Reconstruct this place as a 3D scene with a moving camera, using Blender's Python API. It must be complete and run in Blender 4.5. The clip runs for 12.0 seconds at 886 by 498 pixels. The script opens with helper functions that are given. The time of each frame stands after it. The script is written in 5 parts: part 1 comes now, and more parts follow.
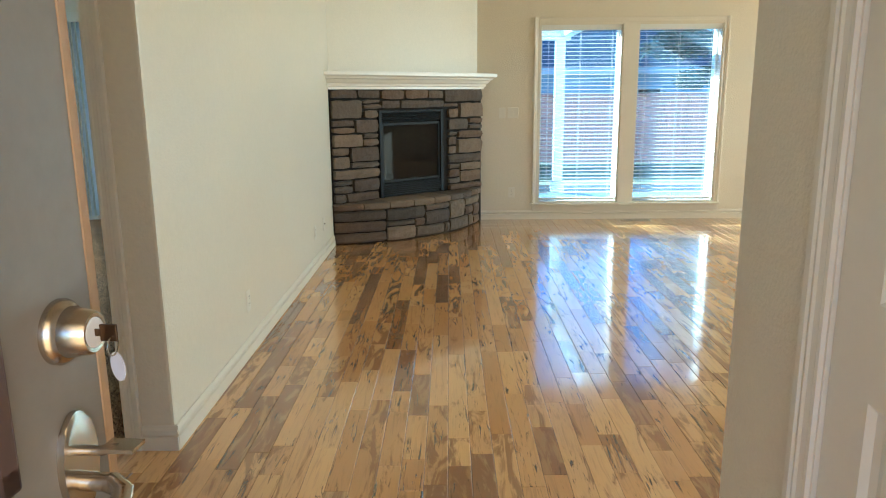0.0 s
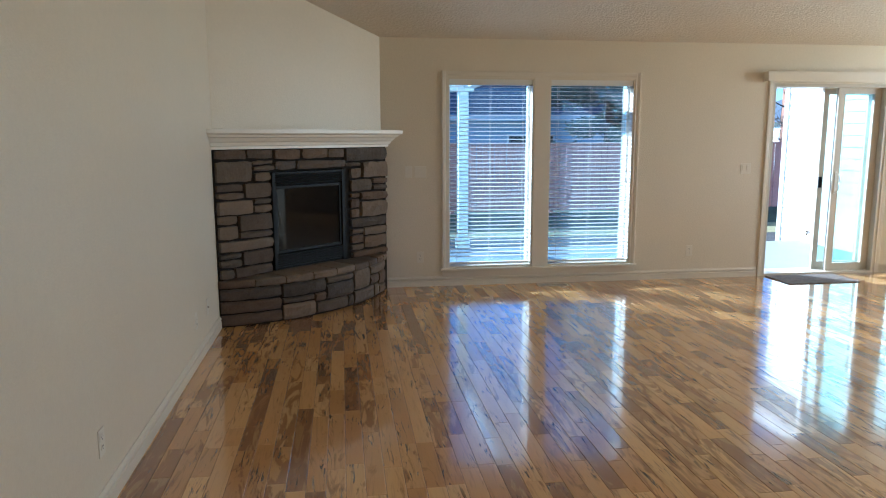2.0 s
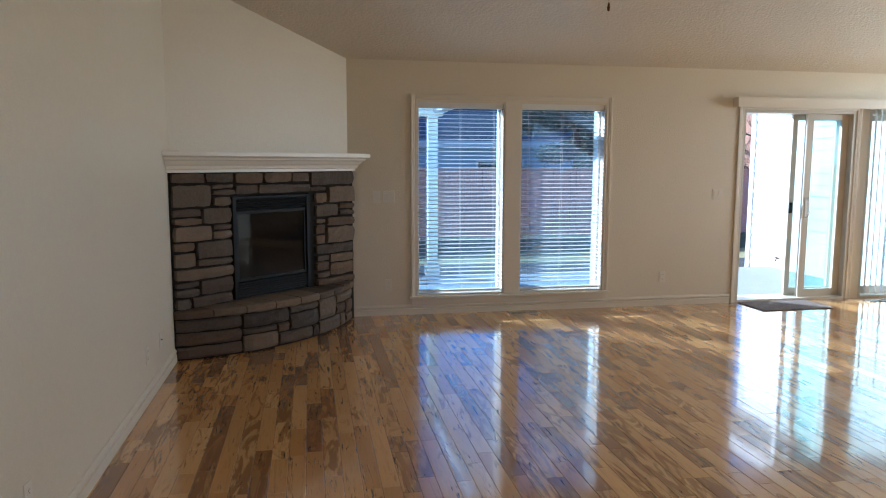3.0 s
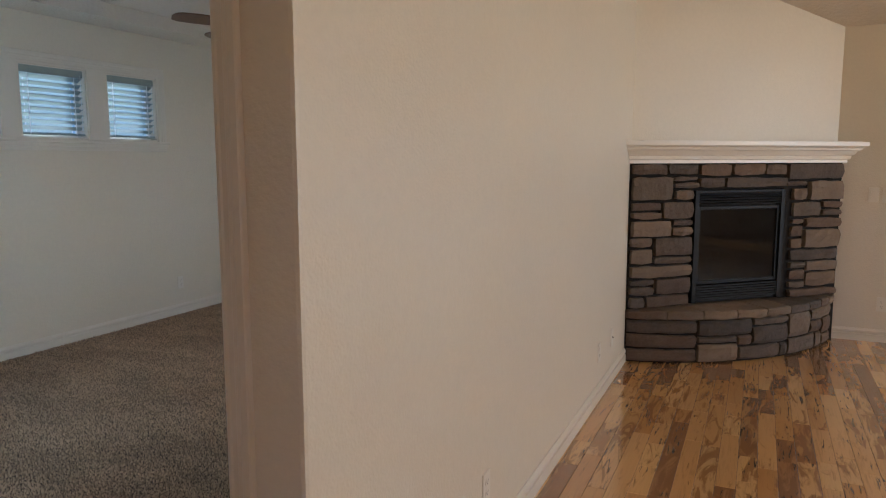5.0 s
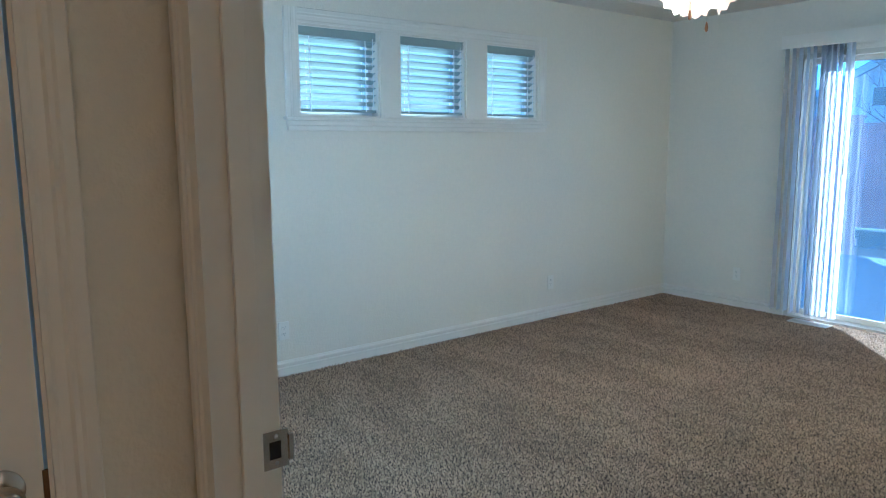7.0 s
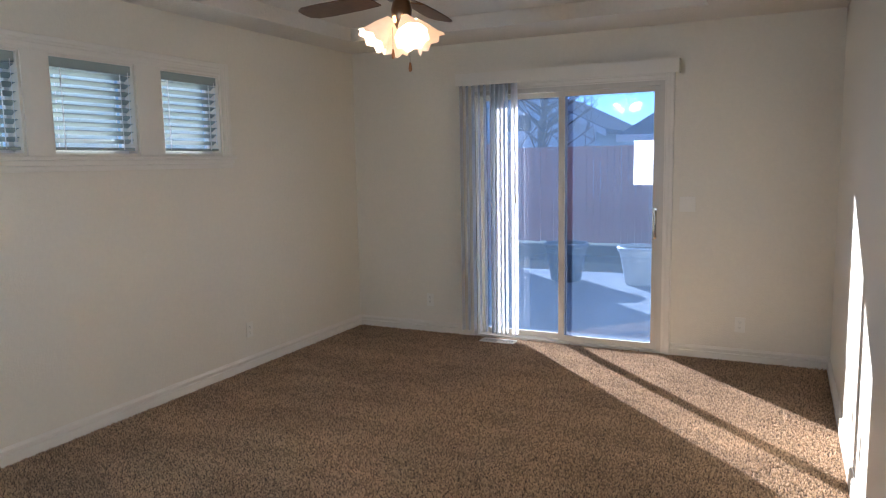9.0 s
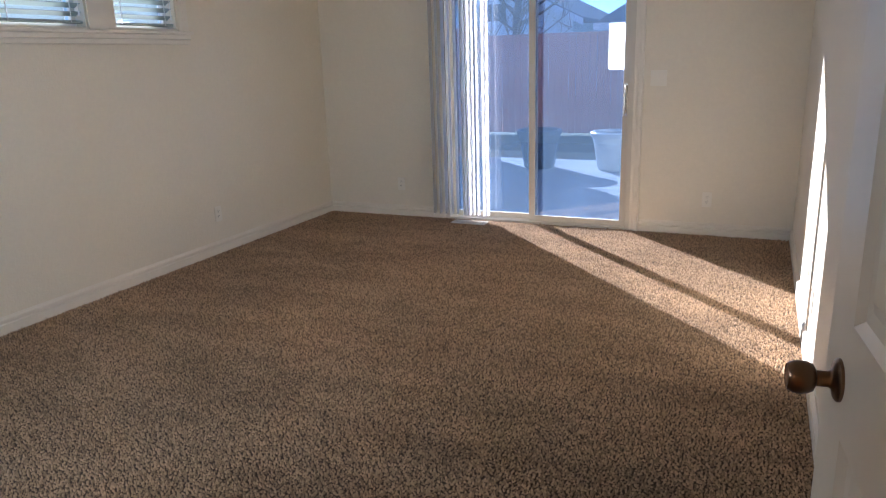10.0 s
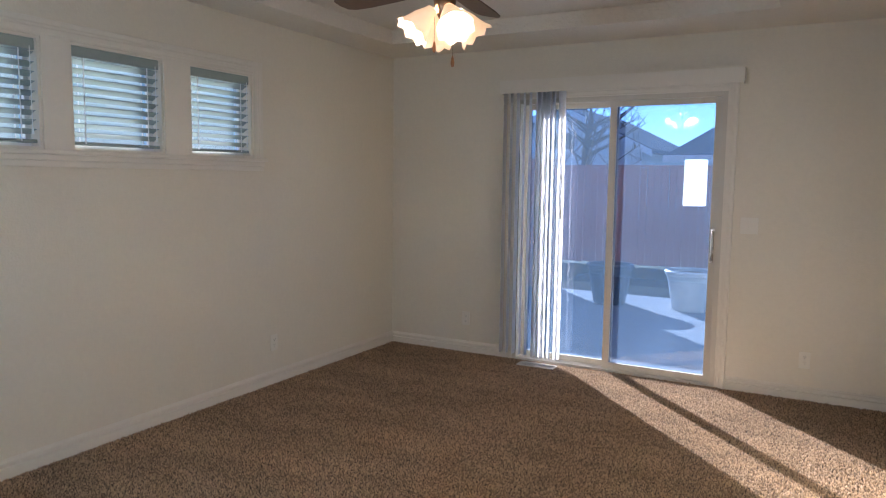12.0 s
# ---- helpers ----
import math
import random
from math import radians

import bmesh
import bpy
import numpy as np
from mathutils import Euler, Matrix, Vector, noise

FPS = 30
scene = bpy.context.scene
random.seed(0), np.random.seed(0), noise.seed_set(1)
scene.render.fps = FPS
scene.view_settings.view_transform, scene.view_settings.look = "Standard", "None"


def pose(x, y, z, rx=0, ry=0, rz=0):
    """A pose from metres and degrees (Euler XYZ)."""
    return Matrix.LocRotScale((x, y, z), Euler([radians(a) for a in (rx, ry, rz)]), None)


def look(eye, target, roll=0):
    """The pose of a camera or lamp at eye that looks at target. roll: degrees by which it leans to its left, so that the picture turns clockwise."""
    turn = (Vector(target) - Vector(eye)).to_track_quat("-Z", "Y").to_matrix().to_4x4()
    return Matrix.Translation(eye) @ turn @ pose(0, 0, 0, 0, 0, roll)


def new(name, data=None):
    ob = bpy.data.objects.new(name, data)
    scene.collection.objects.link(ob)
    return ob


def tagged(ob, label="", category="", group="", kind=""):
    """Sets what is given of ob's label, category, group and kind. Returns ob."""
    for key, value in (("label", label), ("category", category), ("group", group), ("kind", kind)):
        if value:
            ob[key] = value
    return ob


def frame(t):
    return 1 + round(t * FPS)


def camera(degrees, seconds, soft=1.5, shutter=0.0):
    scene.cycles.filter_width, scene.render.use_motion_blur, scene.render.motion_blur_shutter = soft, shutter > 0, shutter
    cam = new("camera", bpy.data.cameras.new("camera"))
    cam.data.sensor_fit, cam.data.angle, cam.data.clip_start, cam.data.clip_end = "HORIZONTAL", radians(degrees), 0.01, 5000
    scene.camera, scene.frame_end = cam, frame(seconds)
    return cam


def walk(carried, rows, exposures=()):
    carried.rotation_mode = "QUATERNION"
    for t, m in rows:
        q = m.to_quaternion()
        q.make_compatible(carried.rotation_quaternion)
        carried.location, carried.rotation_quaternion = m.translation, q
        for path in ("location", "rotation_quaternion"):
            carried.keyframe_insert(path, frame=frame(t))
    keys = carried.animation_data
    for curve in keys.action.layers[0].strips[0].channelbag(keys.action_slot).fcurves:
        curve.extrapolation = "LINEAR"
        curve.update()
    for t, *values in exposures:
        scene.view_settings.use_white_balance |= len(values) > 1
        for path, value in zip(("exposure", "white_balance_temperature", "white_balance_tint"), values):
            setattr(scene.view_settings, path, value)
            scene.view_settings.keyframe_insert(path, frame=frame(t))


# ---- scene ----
cam = camera(63.8, 12.0, soft=1.1)
PATH = [
    (0, (0.315, 0.641, 1.343), (0.295, 2.596, 0.923), -0.5),
    (0.5, (0.324, 0.806, 1.353), (0.369, 2.761, 0.935), -0.6),
    (1, (0.356, 1.039, 1.442), (0.459, 2.997, 1.051), -0.6),
    (1.5, (0.33, 1.2, 1.491), (0.508, 3.159, 1.13), -0.3),
    (2, (0.228, 1.386, 1.506), (0.505, 3.342, 1.194), -0.1),
    (2.5, (0.182, 1.521, 1.536), (0.552, 3.467, 1.258), 0.3),
    (2.7, (0.211, 1.554, 1.49), (0.596, 3.5, 1.238), 0.2),
    (4.3, (0.327, 1.835, 1.475), (0.113, 3.811, 1.251), -0.2),
    (4.5, (0.264, 1.876, 1.463), (-0.106, 3.828, 1.237), -0.1),
    (5, (0.077, 2.02, 1.441), (-0.729, 3.832, 1.191), -0.1),
    (5.5, (-0.18, 2.21, 1.437), (-1.387, 3.782, 1.164), 0.0),
    (6, (-0.404, 2.481, 1.4), (-1.921, 3.755, 1.12), -0.2),
    (6.5, (-0.643, 2.676, 1.41), (-2.304, 3.755, 1.132), -0.1),
    (7, (-0.873, 2.819, 1.432), (-2.433, 4.036, 1.138), -0.3),
    (7.5, (-1.058, 2.993, 1.419), (-2.414, 4.43, 1.109), -0.2),
    (7.7, (-1.087, 3.038, 1.429), (-2.359, 4.55, 1.119), -0.2),
    (9.3, (-1.264, 2.95, 1.542), (-2.081, 4.755, 1.275), -1.0),
    (9.5, (-1.251, 2.968, 1.508), (-2.053, 4.77, 1.177), -1.1),
    (10, (-1.2, 2.972, 1.378), (-1.991, 4.734, 0.857), -1.8),
    (10.5, (-1.229, 2.954, 1.351), (-2.017, 4.696, 0.763), -2.0),
    (11, (-1.274, 2.958, 1.442), (-2.091, 4.738, 1.036), -1.3),
    (11.5, (-1.324, 3.038, 1.47), (-2.183, 4.826, 1.21), -0.3),
    (12, (-1.401, 3.256, 1.484), (-2.362, 4.999, 1.284), 0.7),
]
EXPOSURES = [(0.0, 2.2, 4600, -12), (0.5, 2.0, 4350, -6), (1.0, 1.95, 4350, -4), (1.5, 1.65, 4450, -4), (2.5, 0.95, 4650, 4), (4.3, 1.1, 4800, 4), (5.0, 1.5, 5100, 11), (5.7, 2.25, 4900, 8),
             (6.5, 2.4, 4850, 8), (7.0, 2.3, 4200, 0), (7.5, 2.15, 4700, 12), (9.5, 1.75, 5550, 18), (10.5, 2.2, 5550, 19), (11.0, 2.25, 5600, 18), (11.5, 1.95, 5600, 18), (12.0, 1.75, 5600, 18)]
walk(cam, [(t, look(eye, target, roll)) for t, eye, target, roll in PATH], EXPOSURES)

# ---------- world, sun ----------
SUN_DIR = Vector((-0.637, 0.689, 0.349)).normalized()      # towards the sun, low over the back garden
world = bpy.data.worlds.new("world")
scene.world = world
world.use_nodes = True
wn, wl = world.node_tree.nodes, world.node_tree.links
sky = wn.new("ShaderNodeTexSky")
sky.sky_type = "NISHITA"
sky.sun_disc = False
sky.sun_elevation = math.asin(SUN_DIR.z)
sky.sun_rotation = math.atan2(SUN_DIR.x, SUN_DIR.y)
wl.new(sky.outputs["Color"], wn["Background"].inputs["Color"])
wn["Background"].inputs["Strength"].default_value = 0.15
sky.dust_density = 0.1
sky.air_density = 0.55
sky.ozone_density = 3.5
sun = new("sun", bpy.data.lights.new("sun", "SUN"))
sun.data.energy = 7.0
sun.data.angle = radians(0.5)
sun.data.color = (1.0, 0.96, 0.89)
sun.matrix_world = look(SUN_DIR * 30, (0, 0, 0))



def fill_light(name, at, target, w, h, watts, colour):
    """Area lamp added in an opening that the walk never faces, to brighten the rooms."""
    o = new(name, bpy.data.lights.new(name, "AREA"))
    o.data.shape, o.data.size, o.data.size_y, o.data.energy, o.data.color = "RECTANGLE", w, h, watts, colour
    o.matrix_world = look(at, target)


# added fill in an assumed window of the unseen far wall
fill_light("fill_far_wall", (8.40, 6.6, 1.75), (0, 1.8, 1.75), 3.0, 1.4, 66, (1.0, 0.82, 0.58))
# orange fill added in the doorway to warm the hall
fill_light("warm_fill_front_door", (0.31, 0.36, 1.05), (-1.2, 2.6, 1.05), 0.85, 1.95, 4.0, (1.0, 0.52, 0.18))
# added bedroom fill; its reflection makes the bright patch in the glass door
fill_light("fill_bedroom_front", (-3.20, 3.235, 1.45), (-3.20, 9, 1.45), 0.32, 0.66, 6.5, (0.72, 0.88, 1.0))


# ---------- materials ----------
def mat(name, colour, rough=0.5, metal=0.0, var=0.06, scale=4.0, bump=0.0, bump_scale=60.0, spec=0.5, fine=40.0, coat=0.0):
    """Plain surface with slow and fine tone variation and a fine relief."""
    m = bpy.data.materials.new(name)
    m.use_nodes = True
    n, l = m.node_tree.nodes, m.node_tree.links
    b = n["Principled BSDF"]
    b.inputs["Roughness"].default_value = rough
    b.inputs["Metallic"].default_value = metal
    b.inputs["Specular IOR Level"].default_value = spec
    b.inputs["Coat Weight"].default_value = coat
    tc = n.new("ShaderNodeTexCoord")
    n1, n2 = n.new("ShaderNodeTexNoise"), n.new("ShaderNodeTexNoise")
    n1.inputs["Scale"].default_value, n2.inputs["Scale"].default_value = scale, fine
    n1.inputs["Detail"].default_value = 4
    add = n.new("ShaderNodeMath")
    add.operation = "ADD"
    ramp = n.new("ShaderNodeMapRange")
    ramp.inputs["From Min"].default_value, ramp.inputs["From Max"].default_value = 0.6, 1.4
    mix = n.new("ShaderNodeMix")
    mix.data_type = "RGBA"
    c = Vector(colour)
    mix.inputs[6].default_value = (*[max(0, v * (1 - var)) for v in c], 1)
    mix.inputs[7].default_value = (*[min(1, v * (1 + var)) for v in c], 1)
    for t in (n1, n2):
        l.new(tc.outputs["Object"], t.inputs["Vector"])
    l.new(n1.outputs["Fac"], add.inputs[0])
    l.new(n2.outputs["Fac"], add.inputs[1])
    l.new(add.outputs[0], ramp.inputs["Value"])
    l.new(ramp.outputs[0], mix.inputs[0])
    l.new(mix.outputs[2], b.inputs["Base Color"])
    if bump:
        n3, bp = n.new("ShaderNodeTexNoise"), n.new("ShaderNodeBump")
        n3.inputs["Scale"].default_value = bump_scale
        n3.inputs["Detail"].default_value = 3
        bp.inputs["Strength"].default_value = bump
        bp.inputs["Distance"].default_value = 0.01
        l.new(tc.outputs["Object"], n3.inputs["Vector"])
        l.new(n3.outputs["Fac"], bp.inputs["Height"])
        l.new(bp.outputs[0], b.inputs["Normal"])
    return m


def glass(name, tint=(0.76, 0.89, 0.99), gloss=0.045, dust_haze=0.013):
    """Thin pane: it lets the view through and mirrors a little; blue tint and dusty film also paint in haze."""
    m = bpy.data.materials.new(name)
    m.use_nodes = True
    n, l = m.node_tree.nodes, m.node_tree.links
    n.remove(n["Principled BSDF"])
    tr, gl, mx, lw = n.new("ShaderNodeBsdfTransparent"), n.new("ShaderNodeBsdfGlossy"), n.new("ShaderNodeMixShader"), n.new("ShaderNodeLayerWeight")
    tr.inputs["Color"].default_value = (*tint, 1)
    gl.inputs["Roughness"].default_value = 0.01
    lw.inputs["Blend"].default_value = 0.5
    power, scale, shift = n.new("ShaderNodeMath"), n.new("ShaderNodeMath"), n.new("ShaderNodeMath")
    power.operation, scale.operation, shift.operation = "POWER", "MULTIPLY", "ADD"
    power.inputs[1].default_value, scale.inputs[1].default_value, shift.inputs[1].default_value = 5.0, 0.9, gloss
    l.new(lw.outputs["Facing"], power.inputs[0])
    l.new(power.outputs[0], scale.inputs[0])
    l.new(scale.outputs[0], shift.inputs[0])
    l.new(shift.outputs[0], mx.inputs[0])
    dust_haze_film, dm = n.new("ShaderNodeBsdfTranslucent"), n.new("ShaderNodeMixShader")
    dust_haze_film.inputs["Color"].default_value = (0.45, 0.70, 1.0, 1)
    smear, amount = n.new("ShaderNodeTexNoise"), n.new("ShaderNodeMapRange")
    smear.inputs["Scale"].default_value, smear.inputs["Detail"].default_value = 3.0, 4.0
    amount.inputs["To Min"].default_value, amount.inputs["To Max"].default_value = dust_haze * 0.5, dust_haze * 1.5
    l.new(smear.outputs["Fac"], amount.inputs["Value"])
    l.new(amount.outputs[0], dm.inputs[0])
    l.new(tr.outputs[0], dm.inputs[1])
    l.new(dust_haze_film.outputs[0], dm.inputs[2])
    l.new(dm.outputs[0], mx.inputs[1])
    l.new(gl.outputs[0], mx.inputs[2])
    l.new(mx.outputs[0], n["Material Output"].inputs["Surface"])
    return m


def glow(name, colour, strength, base=(0.9, 0.85, 0.75)):
    m = mat(name, base, 0.3)
    b = m.node_tree.nodes["Principled BSDF"]
    b.inputs["Emission Color"].default_value = (*colour, 1)
    b.inputs["Emission Strength"].default_value = strength
    return m


def vinyl(name, colour, through_light=0.3, rough=0.45):
    """Thin vinyl that passes some light."""
    m = mat(name, colour, rough, var=0.03)
    n, l = m.node_tree.nodes, m.node_tree.links
    tl, mx = n.new("ShaderNodeBsdfTranslucent"), n.new("ShaderNodeMixShader")
    tl.inputs["Color"].default_value = (*colour, 1)
    mx.inputs[0].default_value = through_light
    l.new(n["Principled BSDF"].outputs[0], mx.inputs[1])
    l.new(tl.outputs[0], mx.inputs[2])
    l.new(mx.outputs[0], n["Material Output"].inputs["Surface"])
    return m


def plank_wood(name, island):
    """Lacquered hickory: pale sapwood against brown heartwood, with grain, mineral streaks and knots, other on every board."""
    m = bpy.data.materials.new(name)
    m.use_nodes = True
    n, l = m.node_tree.nodes, m.node_tree.links
    b = n["Principled BSDF"]
    geo = n.new("ShaderNodeNewGeometry")
    info = n.new("ShaderNodeObjectInfo")
    rnd = geo.outputs["Random Per Island"] if island else info.outputs["Random"]

    def math_node(op, a, bb, clamp=False):
        x = n.new("ShaderNodeMath")
        x.operation, x.use_clamp = op, clamp
        for i, v in enumerate((a, bb)):
            if isinstance(v, (int, float)):
                x.inputs[i].default_value = v
            else:
                l.new(v, x.inputs[i])
        return x.outputs[0]

    def mixc(f, a, bb):
        x = n.new("ShaderNodeMix")
        x.data_type = "RGBA"
        for i, v in ((0, f), (6, a), (7, bb)):
            if isinstance(v, (int, float)):
                x.inputs[i].default_value = v
            elif isinstance(v, tuple):
                x.inputs[i].default_value = (*v, 1)
            else:
                l.new(v, x.inputs[i])
        return x.outputs[2]

    # world place, moved apart for each board
    comb = n.new("ShaderNodeCombineXYZ")
    l.new(math_node("MULTIPLY", rnd, 37.0), comb.inputs[0])
    l.new(math_node("MULTIPLY", rnd, 91.0), comb.inputs[1])
    shift = n.new("ShaderNodeVectorMath")
    shift.operation = "ADD"
    l.new(geo.outputs["Position"], shift.inputs[0])
    l.new(comb.outputs[0], shift.inputs[1])

    def noise_tex(sx, sy, detail, rough=0.6, dist=0.0):
        mp, t = n.new("ShaderNodeMapping"), n.new("ShaderNodeTexNoise")
        mp.inputs["Scale"].default_value = (sx, sy, 1)
        l.new(shift.outputs[0], mp.inputs["Vector"])
        l.new(mp.outputs[0], t.inputs["Vector"])
        t.inputs["Scale"].default_value = 1
        t.inputs["Detail"].default_value = detail
        t.inputs["Roughness"].default_value = rough
        t.inputs["Distortion"].default_value = dist
        return t.outputs["Fac"]

    def step(v, lo, hi):
        x = n.new("ShaderNodeMapRange")
        x.interpolation_type = "SMOOTHSTEP"
        x.inputs["From Min"].default_value, x.inputs["From Max"].default_value = lo, hi
        l.new(v, x.inputs["Value"])
        return x.outputs[0]

    r2 = math_node("FRACT", math_node("MULTIPLY", rnd, 17.31), 0)
    heart = noise_tex(13, 2.4, 5, 0.6, 1.6)
    grain = noise_tex(190, 3.5, 4)
    flame = noise_tex(40, 3.2, 4, 0.6, 1.5)
    base = mixc(r2, (0.88, 0.545, 0.205), (0.62, 0.32, 0.10))
    base = mixc(math_node("MULTIPLY", step(rnd, 0.78, 0.86), 0.6), base, (0.30, 0.145, 0.06))
    level = math_node("ADD", heart, math_node("MULTIPLY", math_node("SUBTRACT", rnd, 0.5), 0.30))
    col = mixc(math_node("MULTIPLY", step(level, 0.51, 0.63), 0.74), base, (0.27, 0.12, 0.042))
    col = mixc(math_node("MULTIPLY", step(flame, 0.50, 0.68), 0.28), col, (0.30, 0.16, 0.07))
    col = mixc(math_node("MULTIPLY", grain, 0.18), col, (0.22, 0.11, 0.045))
    dark = math_node("MULTIPLY", step(noise_tex(60, 5, 4, 0.65, 1.0), 0.56, 0.64), step(noise_tex(6, 2.0, 1), 0.48, 0.58))
    col = mixc(math_node("MULTIPLY", dark, 0.9), col, (0.045, 0.024, 0.014))
    l.new(col, b.inputs["Base Color"])
    rough = n.new("ShaderNodeMapRange")
    rough.inputs["To Min"].default_value, rough.inputs["To Max"].default_value = 0.14, 0.22
    l.new(noise_tex(3, 3, 3), rough.inputs["Value"])
    l.new(rough.outputs[0], b.inputs["Roughness"])
    b.inputs["Specular IOR Level"].default_value = 0.65
    b.inputs["Coat Weight"].default_value = 1.0
    b.inputs["Coat Roughness"].default_value = 0.07
    bp = n.new("ShaderNodeBump")
    bp.inputs["Strength"].default_value = 0.12
    bp.inputs["Distance"].default_value = 0.004
    l.new(noise_tex(9, 3, 2), bp.inputs["Height"])
    l.new(bp.outputs[0], b.inputs["Normal"])
    return m


def stone_mat(name):
    """Rough grey and brown ledge stone, other on every piece."""
    m = mat(name, (0.135, 0.10, 0.07), 0.9, var=0.5, scale=9, bump=0.9, bump_scale=28, fine=70)
    n, l = m.node_tree.nodes, m.node_tree.links
    info, ramp, mix = n.new("ShaderNodeObjectInfo"), n.new("ShaderNodeValToRGB"), n.new("ShaderNodeMix")
    els = ramp.color_ramp.elements
    els[0].color, els[1].color = (0.055, 0.052, 0.05, 1), (0.25, 0.185, 0.125, 1)
    for p, c in ((0.2, (0.13, 0.08, 0.052)), (0.4, (0.20, 0.14, 0.09)), (0.6, (0.08, 0.065, 0.055)), (0.8, (0.16, 0.125, 0.09))):
        els.new(p).color = (*c, 1)
    b = n["Principled BSDF"]
    old = b.inputs["Base Color"].links[0].from_socket
    mix.data_type, mix.blend_type = "RGBA", "MIX"
    mix.inputs[0].default_value = 0.7
    l.new(info.outputs["Random"], ramp.inputs[0])
    l.new(old, mix.inputs[6])
    l.new(ramp.outputs[0], mix.inputs[7])
    l.new(mix.outputs[2], b.inputs["Base Color"])
    return m


WALL = mat("wall_paint", (0.765, 0.695, 0.555), 0.37, var=0.03, scale=1.2, bump=0.24, bump_scale=95)
CEIL = mat("ceiling_paint", (0.70, 0.635, 0.53), 0.5, var=0.03, scale=2, bump=0.9, bump_scale=38)
TRIM = mat("trim_paint", (0.78, 0.72, 0.605), 0.32, var=0.02, scale=3)
WHITE = mat("white_vinyl", (0.82, 0.81, 0.77), 0.35, var=0.02)
FRAME = mat("almond_frame", (0.62, 0.57, 0.47), 0.38, var=0.03)
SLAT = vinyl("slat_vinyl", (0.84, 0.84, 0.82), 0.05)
# backlit shade of the bedroom slats is put into this darker copy
SLAT_SHADED = vinyl("slat_vinyl_shaded", (0.34, 0.39, 0.35), 0.04)
VANE = vinyl("vane_vinyl", (0.90, 0.90, 0.90), 0.7)
# tints and films put the garden's blue haze into the glass, besides some dust
GLASS = glass("window_glass")
DUSTY_HAZED_GLASS = glass("dusty_hazed_glass", tint=(0.83, 0.94, 0.925), dust_haze=0.02)
BEDROOM_GLASS = glass("dusty_hazed_tinted_glass", tint=(0.50, 0.58, 0.68), gloss=0.09, dust_haze=0.03)
PLANK = plank_wood("hickory_plank", False)
PLANK_REST = plank_wood("hickory_plank_far", True)
JOINT = mat("floor_joint", (0.05, 0.03, 0.018), 0.8)
CARPET = mat("carpet_back", (0.08, 0.056, 0.04), 0.95, var=0.2, scale=3, bump=0.6, bump_scale=90, spec=0.1, fine=120)
STONE = stone_mat("ledge_stone")
MORTAR = mat("dark_mortar", (0.016, 0.014, 0.012), 0.95, var=0.3, bump=0.5)
BLACK = mat("black_metal", (0.006, 0.007, 0.008), 0.5, var=0.2, spec=0.2)
FIREGLASS = mat("fire_glass", (0.006, 0.006, 0.006), 0.02, var=0.05, spec=0.14)
NICKEL = mat("satin_nickel", (0.50, 0.45, 0.38), 0.26, 1.0, var=0.06)
BRONZE = mat("dark_bronze", (0.12, 0.075, 0.045), 0.3, 1.0, var=0.1)
STEEL = mat("dull_steel", (0.55, 0.52, 0.47), 0.35, 1.0)
# near-black plates paint in the shade of holes and slots
DARK = mat("dark_hole_shade", (0.01, 0.009, 0.008), 0.9)
DOORGREY = mat("grey_door_paint", (0.22, 0.195, 0.16), 0.42, var=0.06, scale=5, bump=0.05)
EDGEWOOD = mat("door_edge_wood", (0.42, 0.27, 0.14), 0.5, var=0.12, scale=6)
DOORBROWN = mat("brown_moulding", (0.085, 0.05, 0.04), 0.45, var=0.1)
PLATE = mat("plate_plastic", (0.80, 0.75, 0.64), 0.35, var=0.01)
CONCRETE = mat("patio_concrete", (0.33, 0.32, 0.31), 0.85, var=0.1, scale=1.3, bump=0.25, bump_scale=120)
GRASS = mat("lawn", (0.10, 0.11, 0.045), 0.9, var=0.35, scale=0.7, bump=0.8, bump_scale=60)
DRYGRASS = mat("dry_grass", (0.33, 0.28, 0.13), 0.95, var=0.3, scale=3, bump=0.6, bump_scale=60)
MULCH = mat("bark_mulch", (0.06, 0.05, 0.045), 0.95, var=0.5, scale=5, bump=0.9, bump_scale=40)
FENCE = mat("red_fence_stain", (0.56, 0.27, 0.21), 0.75, var=0.22, scale=2.5, bump=0.3, bump_scale=40)
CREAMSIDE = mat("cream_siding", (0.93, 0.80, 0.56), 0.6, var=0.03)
SIDING = mat("white_siding", (0.78, 0.78, 0.75), 0.5, var=0.02)
BLUESIDE = mat("blue_grey_siding", (0.42, 0.52, 0.62), 0.6, var=0.05)
ROOF = mat("shingles", (0.095, 0.115, 0.15), 0.9, var=0.25, scale=6, bump=0.5, bump_scale=30)
BARK = mat("bark", (0.11, 0.085, 0.065), 0.9, var=0.3, scale=8, bump=0.8, bump_scale=30)
NEEDLE = mat("needles", (0.085, 0.12, 0.09), 0.8, var=0.4, scale=2)
BRICK = mat("brick_red", (0.32, 0.16, 0.10), 0.85, var=0.2, scale=5, bump=0.4)
WOODTAN = mat("turned_wood", (0.42, 0.18, 0.06), 0.35, var=0.15, scale=20)
BLADE = mat("fan_blade_walnut", (0.14, 0.075, 0.04), 0.4, var=0.2, scale=8)
SHADE = glow("alabaster_shade", (1.0, 0.58, 0.26), 0.25)
BULB = glow("lamp_bulb", (1.0, 0.72, 0.42), 90.0)
MAT = mat("woven_mat", (0.19, 0.155, 0.13), 0.95, var=0.35, scale=12, bump=0.8, bump_scale=90)
GLAZE = mat("blue_glazed_pot", (0.05, 0.07, 0.10), 0.3, var=0.3, scale=4)
